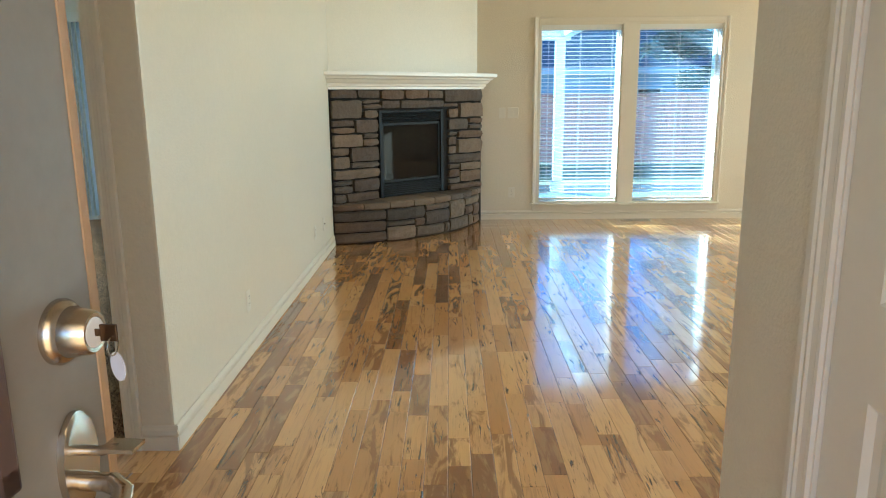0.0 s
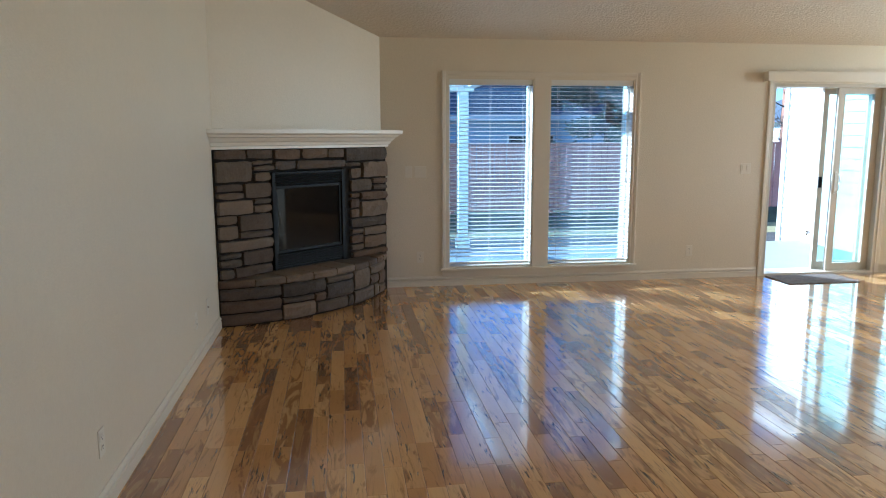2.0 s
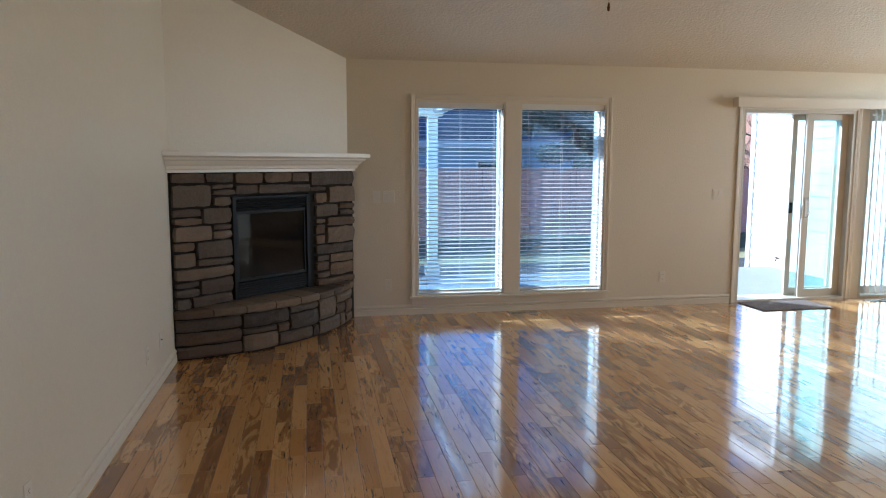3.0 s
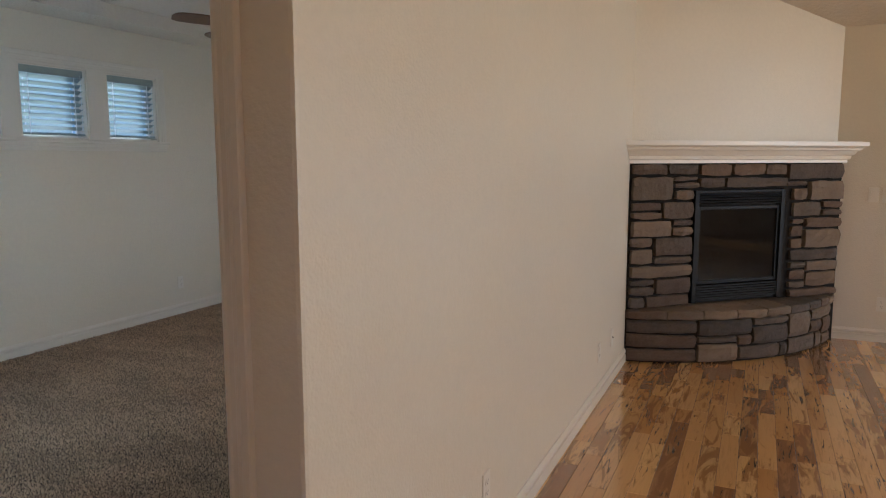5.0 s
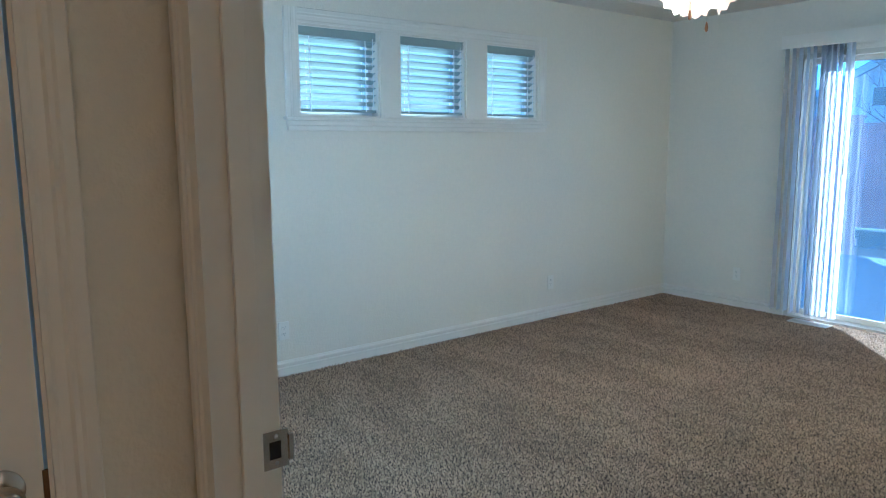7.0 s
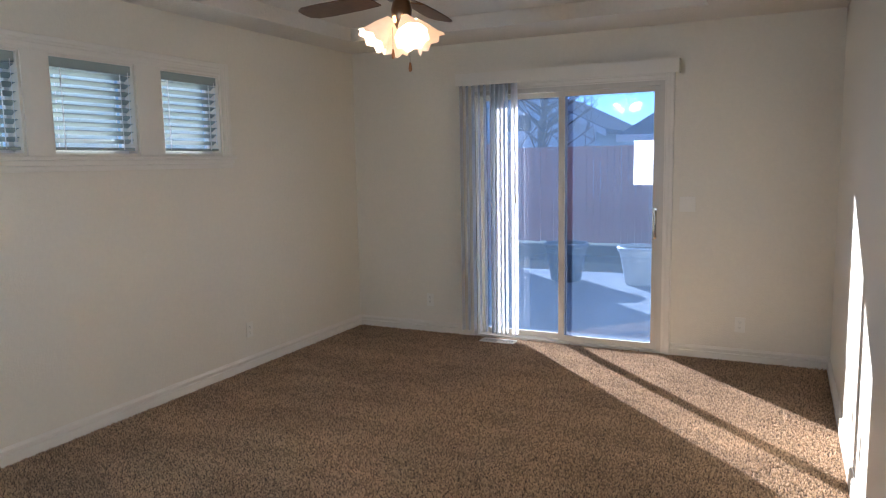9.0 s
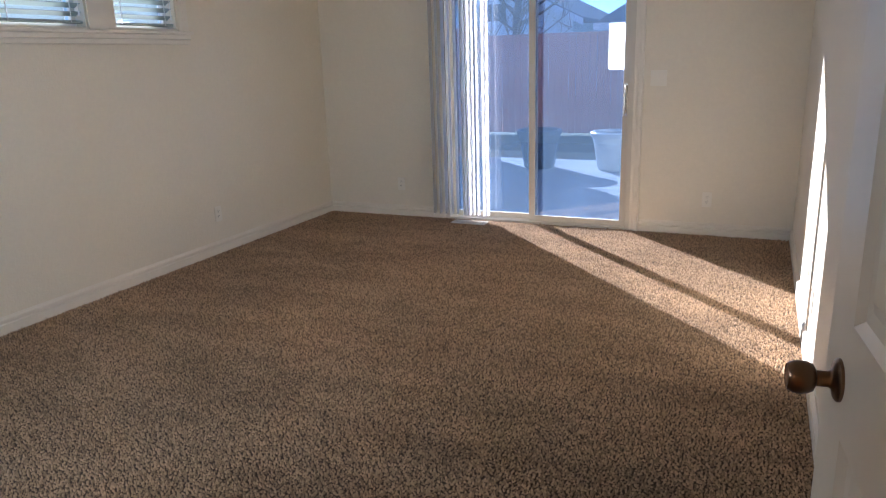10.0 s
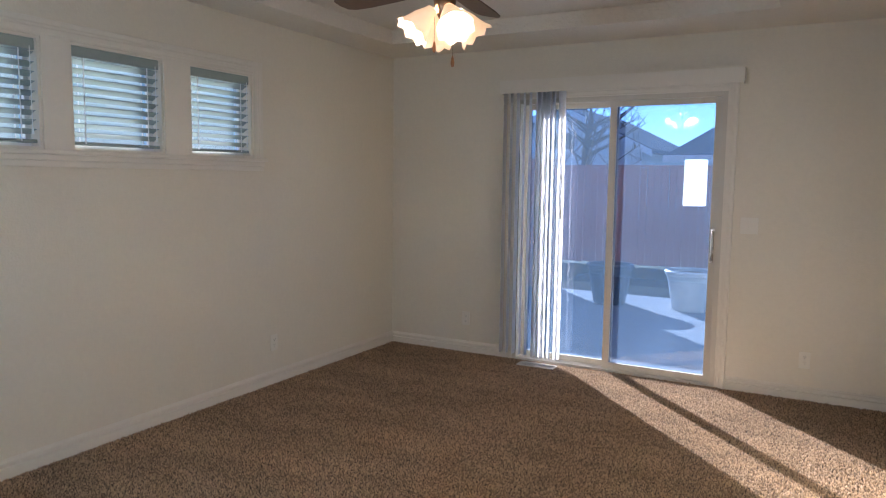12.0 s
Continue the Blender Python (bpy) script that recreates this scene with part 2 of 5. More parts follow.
WHITEPOT = mat("chipped_white_pot", (0.62, 0.62, 0.60), 0.5, var=0.25, scale=9)
INK = mat("ink", (0.05, 0.05, 0.09), 0.7)
TAG = mat("paper_tag", (0.72, 0.72, 0.80), 0.6, var=0.03)


# ---------- mesh helpers ----------
def box(bm, a, b):
    (x0, y0, z0), (x1, y1, z1) = a, b
    v = [bm.verts.new(p) for p in ((x0, y0, z0), (x1, y0, z0), (x1, y1, z0), (x0, y1, z0), (x0, y0, z1), (x1, y0, z1), (x1, y1, z1), (x0, y1, z1))]
    for f in ((3, 2, 1, 0), (4, 5, 6, 7), (0, 1, 5, 4), (1, 2, 6, 5), (2, 3, 7, 6), (3, 0, 4, 7)):
        bm.faces.new([v[i] for i in f])
    return v


def boxes(*pairs):
    bm = bmesh.new()
    for a, b in pairs:
        box(bm, a, b)
    return bm


def prism(bm, outline, move):
    """Closed outline (3D points) pushed along a vector."""
    a = [bm.verts.new(p) for p in outline]
    b = [bm.verts.new(Vector(p) + Vector(move)) for p in outline]
    k = len(a)
    bm.faces.new(a[::-1])
    bm.faces.new(b)
    for i in range(k):
        bm.faces.new((a[i], a[(i + 1) % k], b[(i + 1) % k], b[i]))


def lathe(bm, profile, segs=24, m=Matrix()):
    """Turn (radius, height) points round the z axis, then place by m."""
    rings = []
    for r, z in profile:
        if r < 1e-5:
            rings.append([bm.verts.new(m @ Vector((0, 0, z)))])
        else:
            rings.append([bm.verts.new(m @ Vector((r * math.cos(2 * math.pi * i / segs), r * math.sin(2 * math.pi * i / segs), z))) for i in range(segs)])
    for a, b in zip(rings, rings[1:]):
        for i in range(segs):
            j = (i + 1) % segs
            pts = [a[i % len(a)], a[j % len(a)], b[j % len(b)], b[i % len(b)]]
            pts = list(dict.fromkeys(pts))
            if len(pts) > 2:
                bm.faces.new(pts)


def tube(bm, pts, r, segs=8):
    pts = [Vector(p) for p in pts]
    rings = []
    for i, p in enumerate(pts):
        d = (pts[min(i + 1, len(pts) - 1)] - pts[max(i - 1, 0)]).normalized()
        q = d.to_track_quat("Z", "Y")
        rr = r[i] if isinstance(r, (list, tuple)) else r
        rings.append([bm.verts.new(p + q @ Vector((rr * math.cos(2 * math.pi * k / segs), rr * math.sin(2 * math.pi * k / segs), 0))) for k in range(segs)])
    for a, b in zip(rings, rings[1:]):
        for k in range(segs):
            bm.faces.new((a[k], a[(k + 1) % segs], b[(k + 1) % segs], b[k]))
    bm.faces.new(rings[0][::-1])
    bm.faces.new(rings[-1])


def mesh_of(name, bm, material, bevel=0.0, smooth=False):
    if bevel:
        bmesh.ops.bevel(bm, geom=list(bm.edges), offset=bevel, segments=2, affect="EDGES", profile=0.6)
    bmesh.ops.recalc_face_normals(bm, faces=bm.faces)
    me = bpy.data.meshes.new(name)
    bm.to_mesh(me)
    bm.free()
    me.materials.append(material)
    if smooth:
        me.shade_smooth()
        me.set_sharp_from_angle(angle=radians(40))
    return me


def root_of(ob):
    while ob.parent:
        ob = ob.parent
    return ob


def part(name, bm, material, parent, label="", bevel=0.0, smooth=False, world_place=False):
    """One mesh under a thing or a part, in the thing's own frame (or in the world's)."""
    if world_place:
        bm.transform(root_of(parent).matrix_basis.inverted())
    ob = new(name, mesh_of(name, bm, material, bevel, smooth))
    ob.parent = parent
    return tagged(ob, label)


def thing(name, m, label, category, group="", kind=""):
    ob = new(name)
    ob.empty_display_size = 0.1
    ob.matrix_basis = m if isinstance(m, Matrix) else Matrix.Translation(m)
    return tagged(ob, label, category, group, kind)


def solid(name, bm, material, label, category, kind="structure", bevel=0.0, smooth=False):
    return tagged(new(name, mesh_of(name, bm, material, bevel, smooth)), label, category, "", kind)


def pile_mat():
    """Twisted carpet yarn: tone by tuft; the sheen of broad vacuum tracks is put into the colour."""
    m = mat("carpet_yarn", (0.43, 0.29, 0.172), 0.95, var=0.12, scale=1.6, spec=0.05, fine=6)
    n, l = m.node_tree.nodes, m.node_tree.links
    b = n["Principled BSDF"]
    geo, ramp, mul = n.new("ShaderNodeNewGeometry"), n.new("ShaderNodeMapRange"), n.new("ShaderNodeMix")
    ramp.inputs["To Min"].default_value, ramp.inputs["To Max"].default_value = 0.52, 1.30
    l.new(geo.outputs["Random Per Island"], ramp.inputs["Value"])
    mul.data_type, mul.blend_type = "RGBA", "MULTIPLY"
    mul.inputs[0].default_value = 1.0
    old = b.inputs["Base Color"].links[0].from_socket
    l.new(old, mul.inputs[6])
    l.new(ramp.outputs[0], mul.inputs[7])
    mp, tracks, tr2, mul2 = n.new("ShaderNodeMapping"), n.new("ShaderNodeTexNoise"), n.new("ShaderNodeMapRange"), n.new("ShaderNodeMix")
    mp.inputs["Rotation"].default_value = (0, 0, 0.5)
    mp.inputs["Scale"].default_value = (0.9, 3.2, 0)
    tracks.inputs["Scale"].default_value, tracks.inputs["Detail"].default_value = 1.3, 2.0
    tr2.inputs["From Min"].default_value, tr2.inputs["From Max"].default_value = 0.42, 0.58
    tr2.inputs["To Min"].default_value, tr2.inputs["To Max"].default_value = 0.89, 1.07
    l.new(geo.outputs["Position"], mp.inputs["Vector"])
    l.new(mp.outputs[0], tracks.inputs["Vector"])
    l.new(tracks.outputs["Fac"], tr2.inputs["Value"])
    mul2.data_type, mul2.blend_type = "RGBA", "MULTIPLY"
    mul2.inputs[0].default_value = 1.0
    l.new(mul.outputs[2], mul2.inputs[6])
    l.new(tr2.outputs[0], mul2.inputs[7])
    l.new(mul2.outputs[2], b.inputs["Base Color"])
    b.inputs["Sheen Weight"].default_value = 0.1
    return m


PILE = pile_mat()
# ---------- plan ----------
XL, XR = -0.76, -0.93           # the wall between the living room and the bedroom
YB, YBB, YOUT = 8.45, 8.59, 8.75  # inner faces of the back walls, outer face
XBL = -4.856                    # bedroom's outer wall
YD0, YD1 = 3.195, 3.29           # wall with the bedroom door
DOOR_L, DOOR_R = -1.935, -0.955  # the bedroom doorway
XH = -2.02                      # hall wall with the closet door
XE, YE = 0.96, 2.20             # end of the entry's wall
YF = 0.48                       # inside of the front wall
XFAR = 8.3
CEIL_B = 2.51
RIDGE_Y, EAVE_Z, PITCH = 4.7, 2.45, 0.335
RIDGE_Z = EAVE_Z + PITCH * (YB - RIDGE_Y)


def wall_run(name, axis, lo, hi, face0, face1, top, openings, label, material=None, bevel=0.0):
    """A wall along x or y from lo to hi, with openings (from, to, sill, head) cut through it."""
    bm = bmesh.new()
    cuts = sorted(openings)
    at = lo

    def piece(a, b, z0, z1):
        if b - a < 1e-4 or z1 - z0 < 1e-4:
            return
        if axis == "x":
            box(bm, (a, face0, z0), (b, face1, z1))
        else:
            box(bm, (face0, a, z0), (face1, b, z1))
    for a, b, z0, z1 in cuts:
        piece(at, a, -0.3, top)
        piece(a, b, -0.3, z0)
        piece(a, b, z1, top)
        at = b
    piece(at, hi, -0.3, top)
    if not bevel:
        bmesh.ops.remove_doubles(bm, verts=bm.verts, dist=0.0002)
    return solid(name, bm, material or WALL, label, "wall", bevel=bevel)


LWIN = [(1.282, 2.150, 0.185, 2.075), (2.316, 3.204, 0.185, 2.075)]
SLIDE = (4.73, 6.08, -0.02, 2.05)
SIDE = (6.24, 7.22, -0.02, 2.05)
BSLIDE = (-3.68, -2.10, -0.02, 2.105)
BWIN = [(4.83, 5.407, 1.60, 2.145), (5.567, 6.135, 1.60, 2.145), (6.332, 6.855, 1.60, 2.145)]
CLOSET = (2.142, 2.987, -0.02, 2.05)
ECLOSET = (0.98, 1.82, -0.02, 2.05)
FDOOR = (-0.155, 0.78, -0.02, 2.07)

wall_run("wall_living_left", "y", YD0, YOUT, XR, XL, 4.2, [], "cream painted wall with fine orange-peel texture", bevel=0.012)
wall_run("wall_living_back", "x", XL, XFAR, YB, YOUT, 2.8, [*LWIN, SLIDE, SIDE], "cream painted back wall with windows and glass door")
wall_run("wall_bedroom_back", "x", -5.02, XR, YBB, YOUT, 2.9, [BSLIDE], "cream painted bedroom wall with sliding glass door")
wall_run("wall_bedroom_left", "y", YD0, YBB, -5.02, XBL, 2.9, BWIN, "cream painted bedroom wall with three high windows")
# the small unseen opening is cut for the bedroom's fill lamp
wall_run("wall_bedroom_front", "x", -5.02, XR, YD0, YD1, 4.2, [(-3.36, -3.04, 1.12, 1.78), (DOOR_L - 0.02, DOOR_R + 0.015, -0.02, 2.06)], "cream painted wall with the bedroom doorway")
wall_run("wall_hall", "y", YF, YD0, XH - 0.12, XH, 4.2, [CLOSET], "cream painted hall wall with closet door")
wall_run("wall_front", "x", XH - 0.12, XE + 0.12, YF - 0.15, YF, 4.2, [FDOOR], "cream painted front wall with entrance")
wall_run("wall_entry", "y", YF, YE, XE, XE + 0.12, 4.2, [ECLOSET], "cream painted entry wall with closet door")
wall_run("wall_living_front", "x", XE + 0.12, XFAR, YE - 0.12, YE, 4.2, [], "cream painted front wall of the living room")
# the far wall's opening is assumed, cut for its fill lamp
wall_run("wall_living_far", "y", YE, YOUT, XFAR, XFAR + 0.15, 4.2, [(5.1, 8.1, 1.05, 2.45)], "cream painted far wall of the living room")
bm = bmesh.new()
prism(bm, [(XL, 7.16, -0.1), (0.615, YB, -0.1), (XL, YB, -0.1)], (0, 0, 4.2))
solid("wall_chimney", bm, WALL, "cream painted corner chimney breast", "wall")
# dark boxes behind the closed closet doors
solid("wall_closet", boxes(((XH - 0.75, 1.9, -0.02), (XH - 0.70, 3.15, 2.3)), ((XE + 0.6, 0.8, -0.02), (XE + 0.65, 2.0, 2.3))), WALL, "plain closet back walls", "wall")

# vaulted living room ceiling, knock-down textured
bm = bmesh.new()
prism(bm, [(XR, YOUT, EAVE_Z - PITCH * 0.3), (XR, RIDGE_Y, RIDGE_Z), (XR, YE, RIDGE_Z - PITCH * (RIDGE_Y - YE)), (XR, YE, RIDGE_Z + 0.4), (XR, RIDGE_Y, RIDGE_Z + 0.4), (XR, YOUT, RIDGE_Z + 0.4)], (XFAR - XR + 0.1, 0, 0))
solid("ceiling_living", bm, CEIL, "sloping cream ceiling with knock-down texture", "ceiling")
solid("ceiling_hall", boxes(((XH - 0.8, YF - 0.1, 2.62), (XE + 0.7, YE, 2.8)), ((XH - 0.8, YE, 2.62), (XR, YD0, 2.8))), CEIL, "flat cream hall ceiling", "ceiling")

# bedroom tray ceiling: a lower rim with a stepped corner, the raised field above
TX0, TX1, TX2, TY0, TY1, TY2 = -4.50, -1.755, -1.31, 3.72, 8.02, 7.74
bm = boxes(((-5.0, YD1, CEIL_B), (TX0, YBB, 2.618)), ((TX2, YD1, CEIL_B), (XR, YBB, 2.618)), ((TX0, YD1, CEIL_B), (TX2, TY0, 2.618)),
           ((TX0, TY1, CEIL_B), (TX1, YBB, 2.618)), ((TX1, TY2, CEIL_B), (TX2, YBB, 2.618)), ((-5.0, YD1, 2.62), (XR, YBB, 2.8)))
solid("ceiling_bedroom", bm, CEIL, "cream tray ceiling with raised centre", "ceiling")

# grounds of the floors
floor = solid("floor", boxes(((XH - 0.8, YF - 0.15, -0.25), (XE + 0.7, YE - 0.1, -0.014)), ((XH - 0.8, YE - 0.1, -0.25), (XFAR, YOUT - 0.03, -0.014))), JOINT, "hickory plank floor with glossy lacquer", "floor")
carpet = solid("floor_bedroom", boxes(((-5.0, YD0 + 0.06, -0.012), (XR, YOUT - 0.03, 0.0)),), CARPET, "taupe cut-pile carpet with vacuum marks", "carpet")
solid("threshold", boxes(((DOOR_L, YD0 + 0.035, -0.012), (DOOR_R, YD0 + 0.062, 0.005))), WOODTAN, "thin wooden strip between carpet and planks", "threshold", bevel=0.002)


# ---------- trim ----------
def moulding(name, runs, height=0.099, depth=0.016, label="cream baseboard with a double stepped profile", z=0.0):
    """Baseboard along runs (start, end, direction out of the wall)."""
    for a, b, out in runs:
        a, b, o = Vector((*a, z)), Vector((*b, z)), Vector((*out, 0))
        prof = [(0, 0), (depth, 0), (depth, height * 0.56), (depth * 0.35, height * 0.60), (depth * 0.35, height * 0.67), (depth * 0.95, height * 0.71),
                (depth * 0.95, height * 0.84), (depth * 0.5, height * 0.93), (depth * 0.35, height), (0, height)]
        bm = bmesh.new()
        prism(bm, [a + o * p + Vector((0, 0, q)) for p, q in prof], b - a)
        solid(name, bm, TRIM, label, "baseboard")


moulding("baseboard", [((XL, YD0 - 0.006), (XL, 7.08), (1, 0)), ((0.66, YB), (SLIDE[0] - 0.07, YB), (0, -1)),
                       ((XL + 0.014, YD0), (-0.885, YD0), (0, -1)), ((7.30, YB), (XFAR, YB), (0, -1)),
                       ((XBL, YD1), (XBL, YBB), (1, 0)), ((XBL + 0.014, YBB), (BSLIDE[0] - 0.07, YBB), (0, -1)), ((BSLIDE[1] + 0.075, YBB), (XR - 0.014, YBB), (0, -1)),
                       ((XR, YD1), (XR, YBB), (-1, 0)), ((XE, ECLOSET[1] + 0.08), (XE, YE), (-1, 0)), ((XE, YE), (XFAR, YE), (0, 1)), ((XH, CLOSET[1] + 0.07), (XH, YD0 - 0.02), (1, 0)),
                       ((XBL + 0.014, YD1), (DOOR_L - 0.09, YD1), (0, 1))])


def casing_bar(bm, a, b, across, out, width=0.066, depth=0.018):
    """Moulded casing bar from a to b; across: towards the outer edge; out: off the wall."""
    a, b, s, o = Vector(a), Vector(b), Vector(across), Vector(out)
    prof = [(0, 0), (0, depth * 0.55), (width * 0.12, depth * 0.62), (width * 0.2, depth * 0.5), (width * 0.42, depth * 0.62), (width * 0.5, depth * 0.85),
            (width * 0.62, depth * 0.8), (width * 0.7, depth), (width * 0.95, depth), (width, depth * 0.8), (width, 0)]
    prism(bm, [a + s * p + o * q for p, q in prof], b - a)


def casing(name, axis, lo, hi, z0, z1, face, out, label, width=0.066, bottom=False, parent=None):
    """Casing round an opening in a wall along x or y."""
    def p(u, z):
        return (u, face, z) if axis == "x" else (face, u, z)
    u = (1, 0, 0) if axis == "x" else (0, 1, 0)
    o = (0, out, 0) if axis == "x" else (out, 0, 0)
    neg = tuple(-v for v in u)
    bars = [(p(lo, z0), p(lo, z1 + width), neg), (p(hi, z0), p(hi, z1 + width), u), (p(lo, z1), p(hi, z1), (0, 0, 1))]
    if bottom:
        bars.append((p(lo - width, z0), p(hi + width, z0), (0, 0, -1)))
    root = thing(name, (*p((lo + hi) / 2, z0),), label, "trim", "", "structure")
    for a, b, s in bars:
        bm = bmesh.new()
        casing_bar(bm, a, b, s, o, width)
        part("casing", bm, TRIM, root, world_place=True)
    return root


def lining(root, axis, lo, hi, z0, z1, f0, f1, t=0.018, sill=False):
    """Jamb boards inside an opening."""
    def bx(a, b, za, zb):
        return boxes(((a, f0, za), (b, f1, zb))) if axis == "x" else boxes(((f0, a, za), (f1, b, zb)))
    part("jamb", bx(lo, lo + t, z0, z1), TRIM, root, world_place=True)
    part("jamb", bx(hi - t, hi, z0, z1), TRIM, root, world_place=True)
    part("head", bx(lo + t, hi - t, z1 - t, z1), TRIM, root, world_place=True)
    if sill:
        part("sill", bx(lo + t, hi - t, z0, z0 + t), TRIM, root, world_place=True)


# bedroom doorway
tr = casing("trim_bedroom_door", "x", DOOR_L, DOOR_R, 0.0, 2.04, YD0, -1, "cream moulded casing of the bedroom doorway")
lining(tr, "x", DOOR_L - 0.018, DOOR_R + 0.013, 0.0, 2.058, YD0 - 0.001, YD1 + 0.001)
for x0, x1 in ((DOOR_L, DOOR_L + 0.011), (DOOR_R - 0.016, DOOR_R - 0.005)):
    part("door_stop", boxes(((x0, YD0 + 0.035, 0), (x1, YD0 + 0.07, 2.03))), TRIM, tr, bevel=0.002, world_place=True)
bm = boxes(((DOOR_L, YD0 + 0.074, 0.895), (DOOR_L + 0.0025, YD0 + 0.118, 0.960)), ((DOOR_L, YD0 + 0.118, 0.905), (DOOR_L + 0.006, YD0 + 0.126, 0.95)))
strike = part("strike_plate", bm, NICKEL, tr, "satin nickel strike plate", world_place=True)
part("strike_hole", boxes(((DOOR_L + 0.001, YD0 + 0.084, 0.912), (DOOR_L + 0.0032, YD0 + 0.104, 0.942))), DARK, strike, world_place=True)
for z in (0.904, 0.951):
    bm = bmesh.new()
    lathe(bm, [(0.004, 0), (0.003, 0.0015), (0, 0.0018)], 10, Matrix.Translation((DOOR_L + 0.0025, YD0 + 0.096, z)) @ Matrix.Rotation(radians(90), 4, "Y"))
    part("screw", bm, STEEL, strike, world_place=True)
casing("trim_bedroom_door_inner", "x", DOOR_L, DOOR_R - 0.0, 0.0, 2.04, YD1, 1, "cream moulded casing on the bedroom side")


# ---------- doors ----------
def knob(parent, at, out, material=NICKEL, label="satin nickel door knob"):
    """Round knob with rosette at a place on a door; out: unit vector off the door."""
    m = Matrix.Translation(at) @ Vector(out).to_track_quat("Z", "Y").to_matrix().to_4x4()
    bm = bmesh.new()
    lathe(bm, [(0, 0), (0.033, 0), (0.033, 0.004), (0.026, 0.009), (0.013, 0.012), (0.011, 0.026), (0.014, 0.032), (0.024, 0.038), (0.0275, 0.050), (0.0265, 0.060), (0.020, 0.067), (0.008, 0.0695), (0.007, 0.068), (0, 0.068)], 32, m)
    return part("knob", bm, material, parent, label, smooth=True)


def barrel_knob(parent, at, out, material):
    """Barrel-shaped knob on a long neck with a broad flat rose."""
    m = Matrix.Translation(at) @ Vector(out).to_track_quat("Z", "Y").to_matrix().to_4x4() @ Matrix.Scale(0.87, 4)
    bm = bmesh.new()
    lathe(bm, [(0, 0), (0.034, 0), (0.034, 0.004), (0.030, 0.0075), (0.024, 0.009), (0.015, 0.012), (0.0125, 0.016), (0.0125, 0.033), (0.016, 0.035), (0.022, 0.038), (0.0255, 0.046), (0.0265, 0.056), (0.0250, 0.066), (0.0205, 0.0745), (0.0195, 0.075), (0.0185, 0.0735), (0, 0.0735)], 40, m)
    return part("knob", bm, material, parent, "aged bronze barrel knob", smooth=True)


def panel_leaf(w, h, t, panels, material):
    """A moulded door leaf in its own frame: x along the width, y through it, with sunk frames round raised panels."""
    bm = bmesh.new()
    xs = sorted({0, w, *[p[0] for p in panels], *[p[1] for p in panels]})
    zs = sorted({0, h, *[p[2] for p in panels], *[p[3] for p in panels]})
    for x0, x1 in zip(xs, xs[1:]):
        for z0, z1 in zip(zs, zs[1:]):
            if not any(p[0] <= x0 and x1 <= p[1] and p[2] <= z0 and z1 <= p[3] for p in panels):
                box(bm, (x0, 0, z0), (x1, t, z1))
    for x0, x1, z0, z1 in panels:
        for y, s in ((0, 1), (t, -1)):
            rings = []
            for inset, dep in ((0, 0), (0.012, 0.010), (0.03, 0.012), (0.052, 0.004)):
                yy = y + s * dep
                rings.append([bm.verts.new(q) for q in ((x0 + inset, yy, z0 + inset), (x1 - inset, yy, z0 + inset), (x1 - inset, yy, z1 - inset), (x0 + inset, yy, z1 - inset))])
            for a, b in zip(rings, rings[1:]):
                for k in range(4):
                    bm.faces.new((a[k], a[(k + 1) % 4], b[(k + 1) % 4], b[k]))
            bm.faces.new(rings[-1])
    bmesh.ops.remove_doubles(bm, verts=bm.verts, dist=0.0002)
    return bm


def interior_door(name, m, w, label, knob_x, both=True, knob_mat=NICKEL, barrel=False):
    d = thing(name, m, label, "door", "", "structure")
    h = 2.02
    pans = [(0.115, w - 0.115, 0.24, 0.86), (0.115, w - 0.115, 1.02, 1.88)]
    part("leaf", panel_leaf(w, h, 0.035, pans, TRIM), TRIM, d)
    put_knob = barrel_knob if barrel else knob
    put_knob(d, (knob_x, 0, 0.93), (0, -1, 0), knob_mat)
    if both:
        put_knob(d, (knob_x, 0.035, 0.93), (0, 1, 0), knob_mat)
    return d


# closed closet door in the hall wall: leaf flush with the wall, latch side next to the bedroom
cd = interior_door("door_closet", Matrix.Translation((XH - 0.004, CLOSET[0] + 0.022, 0.008)) @ Matrix.Rotation(radians(90), 4, "Z"), 0.80, "closed cream two-panel closet door with round knob", 0.742, both=False)
part("latch", boxes(((0.797, -0.0035, 0.888), (0.8065, 0.002, 0.948))), BRONZE, cd, "dark latch plate")
tr = casing("trim_closet_door", "y", CLOSET[0] + 0.012, CLOSET[1] - 0.012, 0.0, 2.04, XH, 1, "cream moulded closet door casing")
lining(tr, "y", *CLOSET, XH - 0.12, XH + 0.001)
# closed closet door in the entry wall
ed = interior_door("door_entry_closet", Matrix.Translation((XE + 0.006, ECLOSET[1] - 0.022, 0.008)) @ Matrix.Rotation(radians(-90), 4, "Z"), 0.796, "closed cream two-panel entry closet door", 0.74, both=False)
tr = casing("trim_entry_closet", "y", ECLOSET[0] + 0.012, ECLOSET[1] - 0.012, 0.0, 2.04, XE, -1, "cream moulded casing of the entry closet")
lining(tr, "y", *ECLOSET, XE - 0.001, XE + 0.12)
# bedroom door, swung into the room almost to the wall
bd = interior_door("door_bedroom", Matrix.Translation((DOOR_R - 0.004, YD1 + 0.005, 0.012)) @ Matrix.Rotation(radians(180 - 83.2), 4, "Z"), 0.78, "cream two-panel bedroom door standing open beside the wall", 0.70, knob_mat=mat("aged_bronze", (0.20, 0.12, 0.07), 0.28, 1.0), barrel=True)


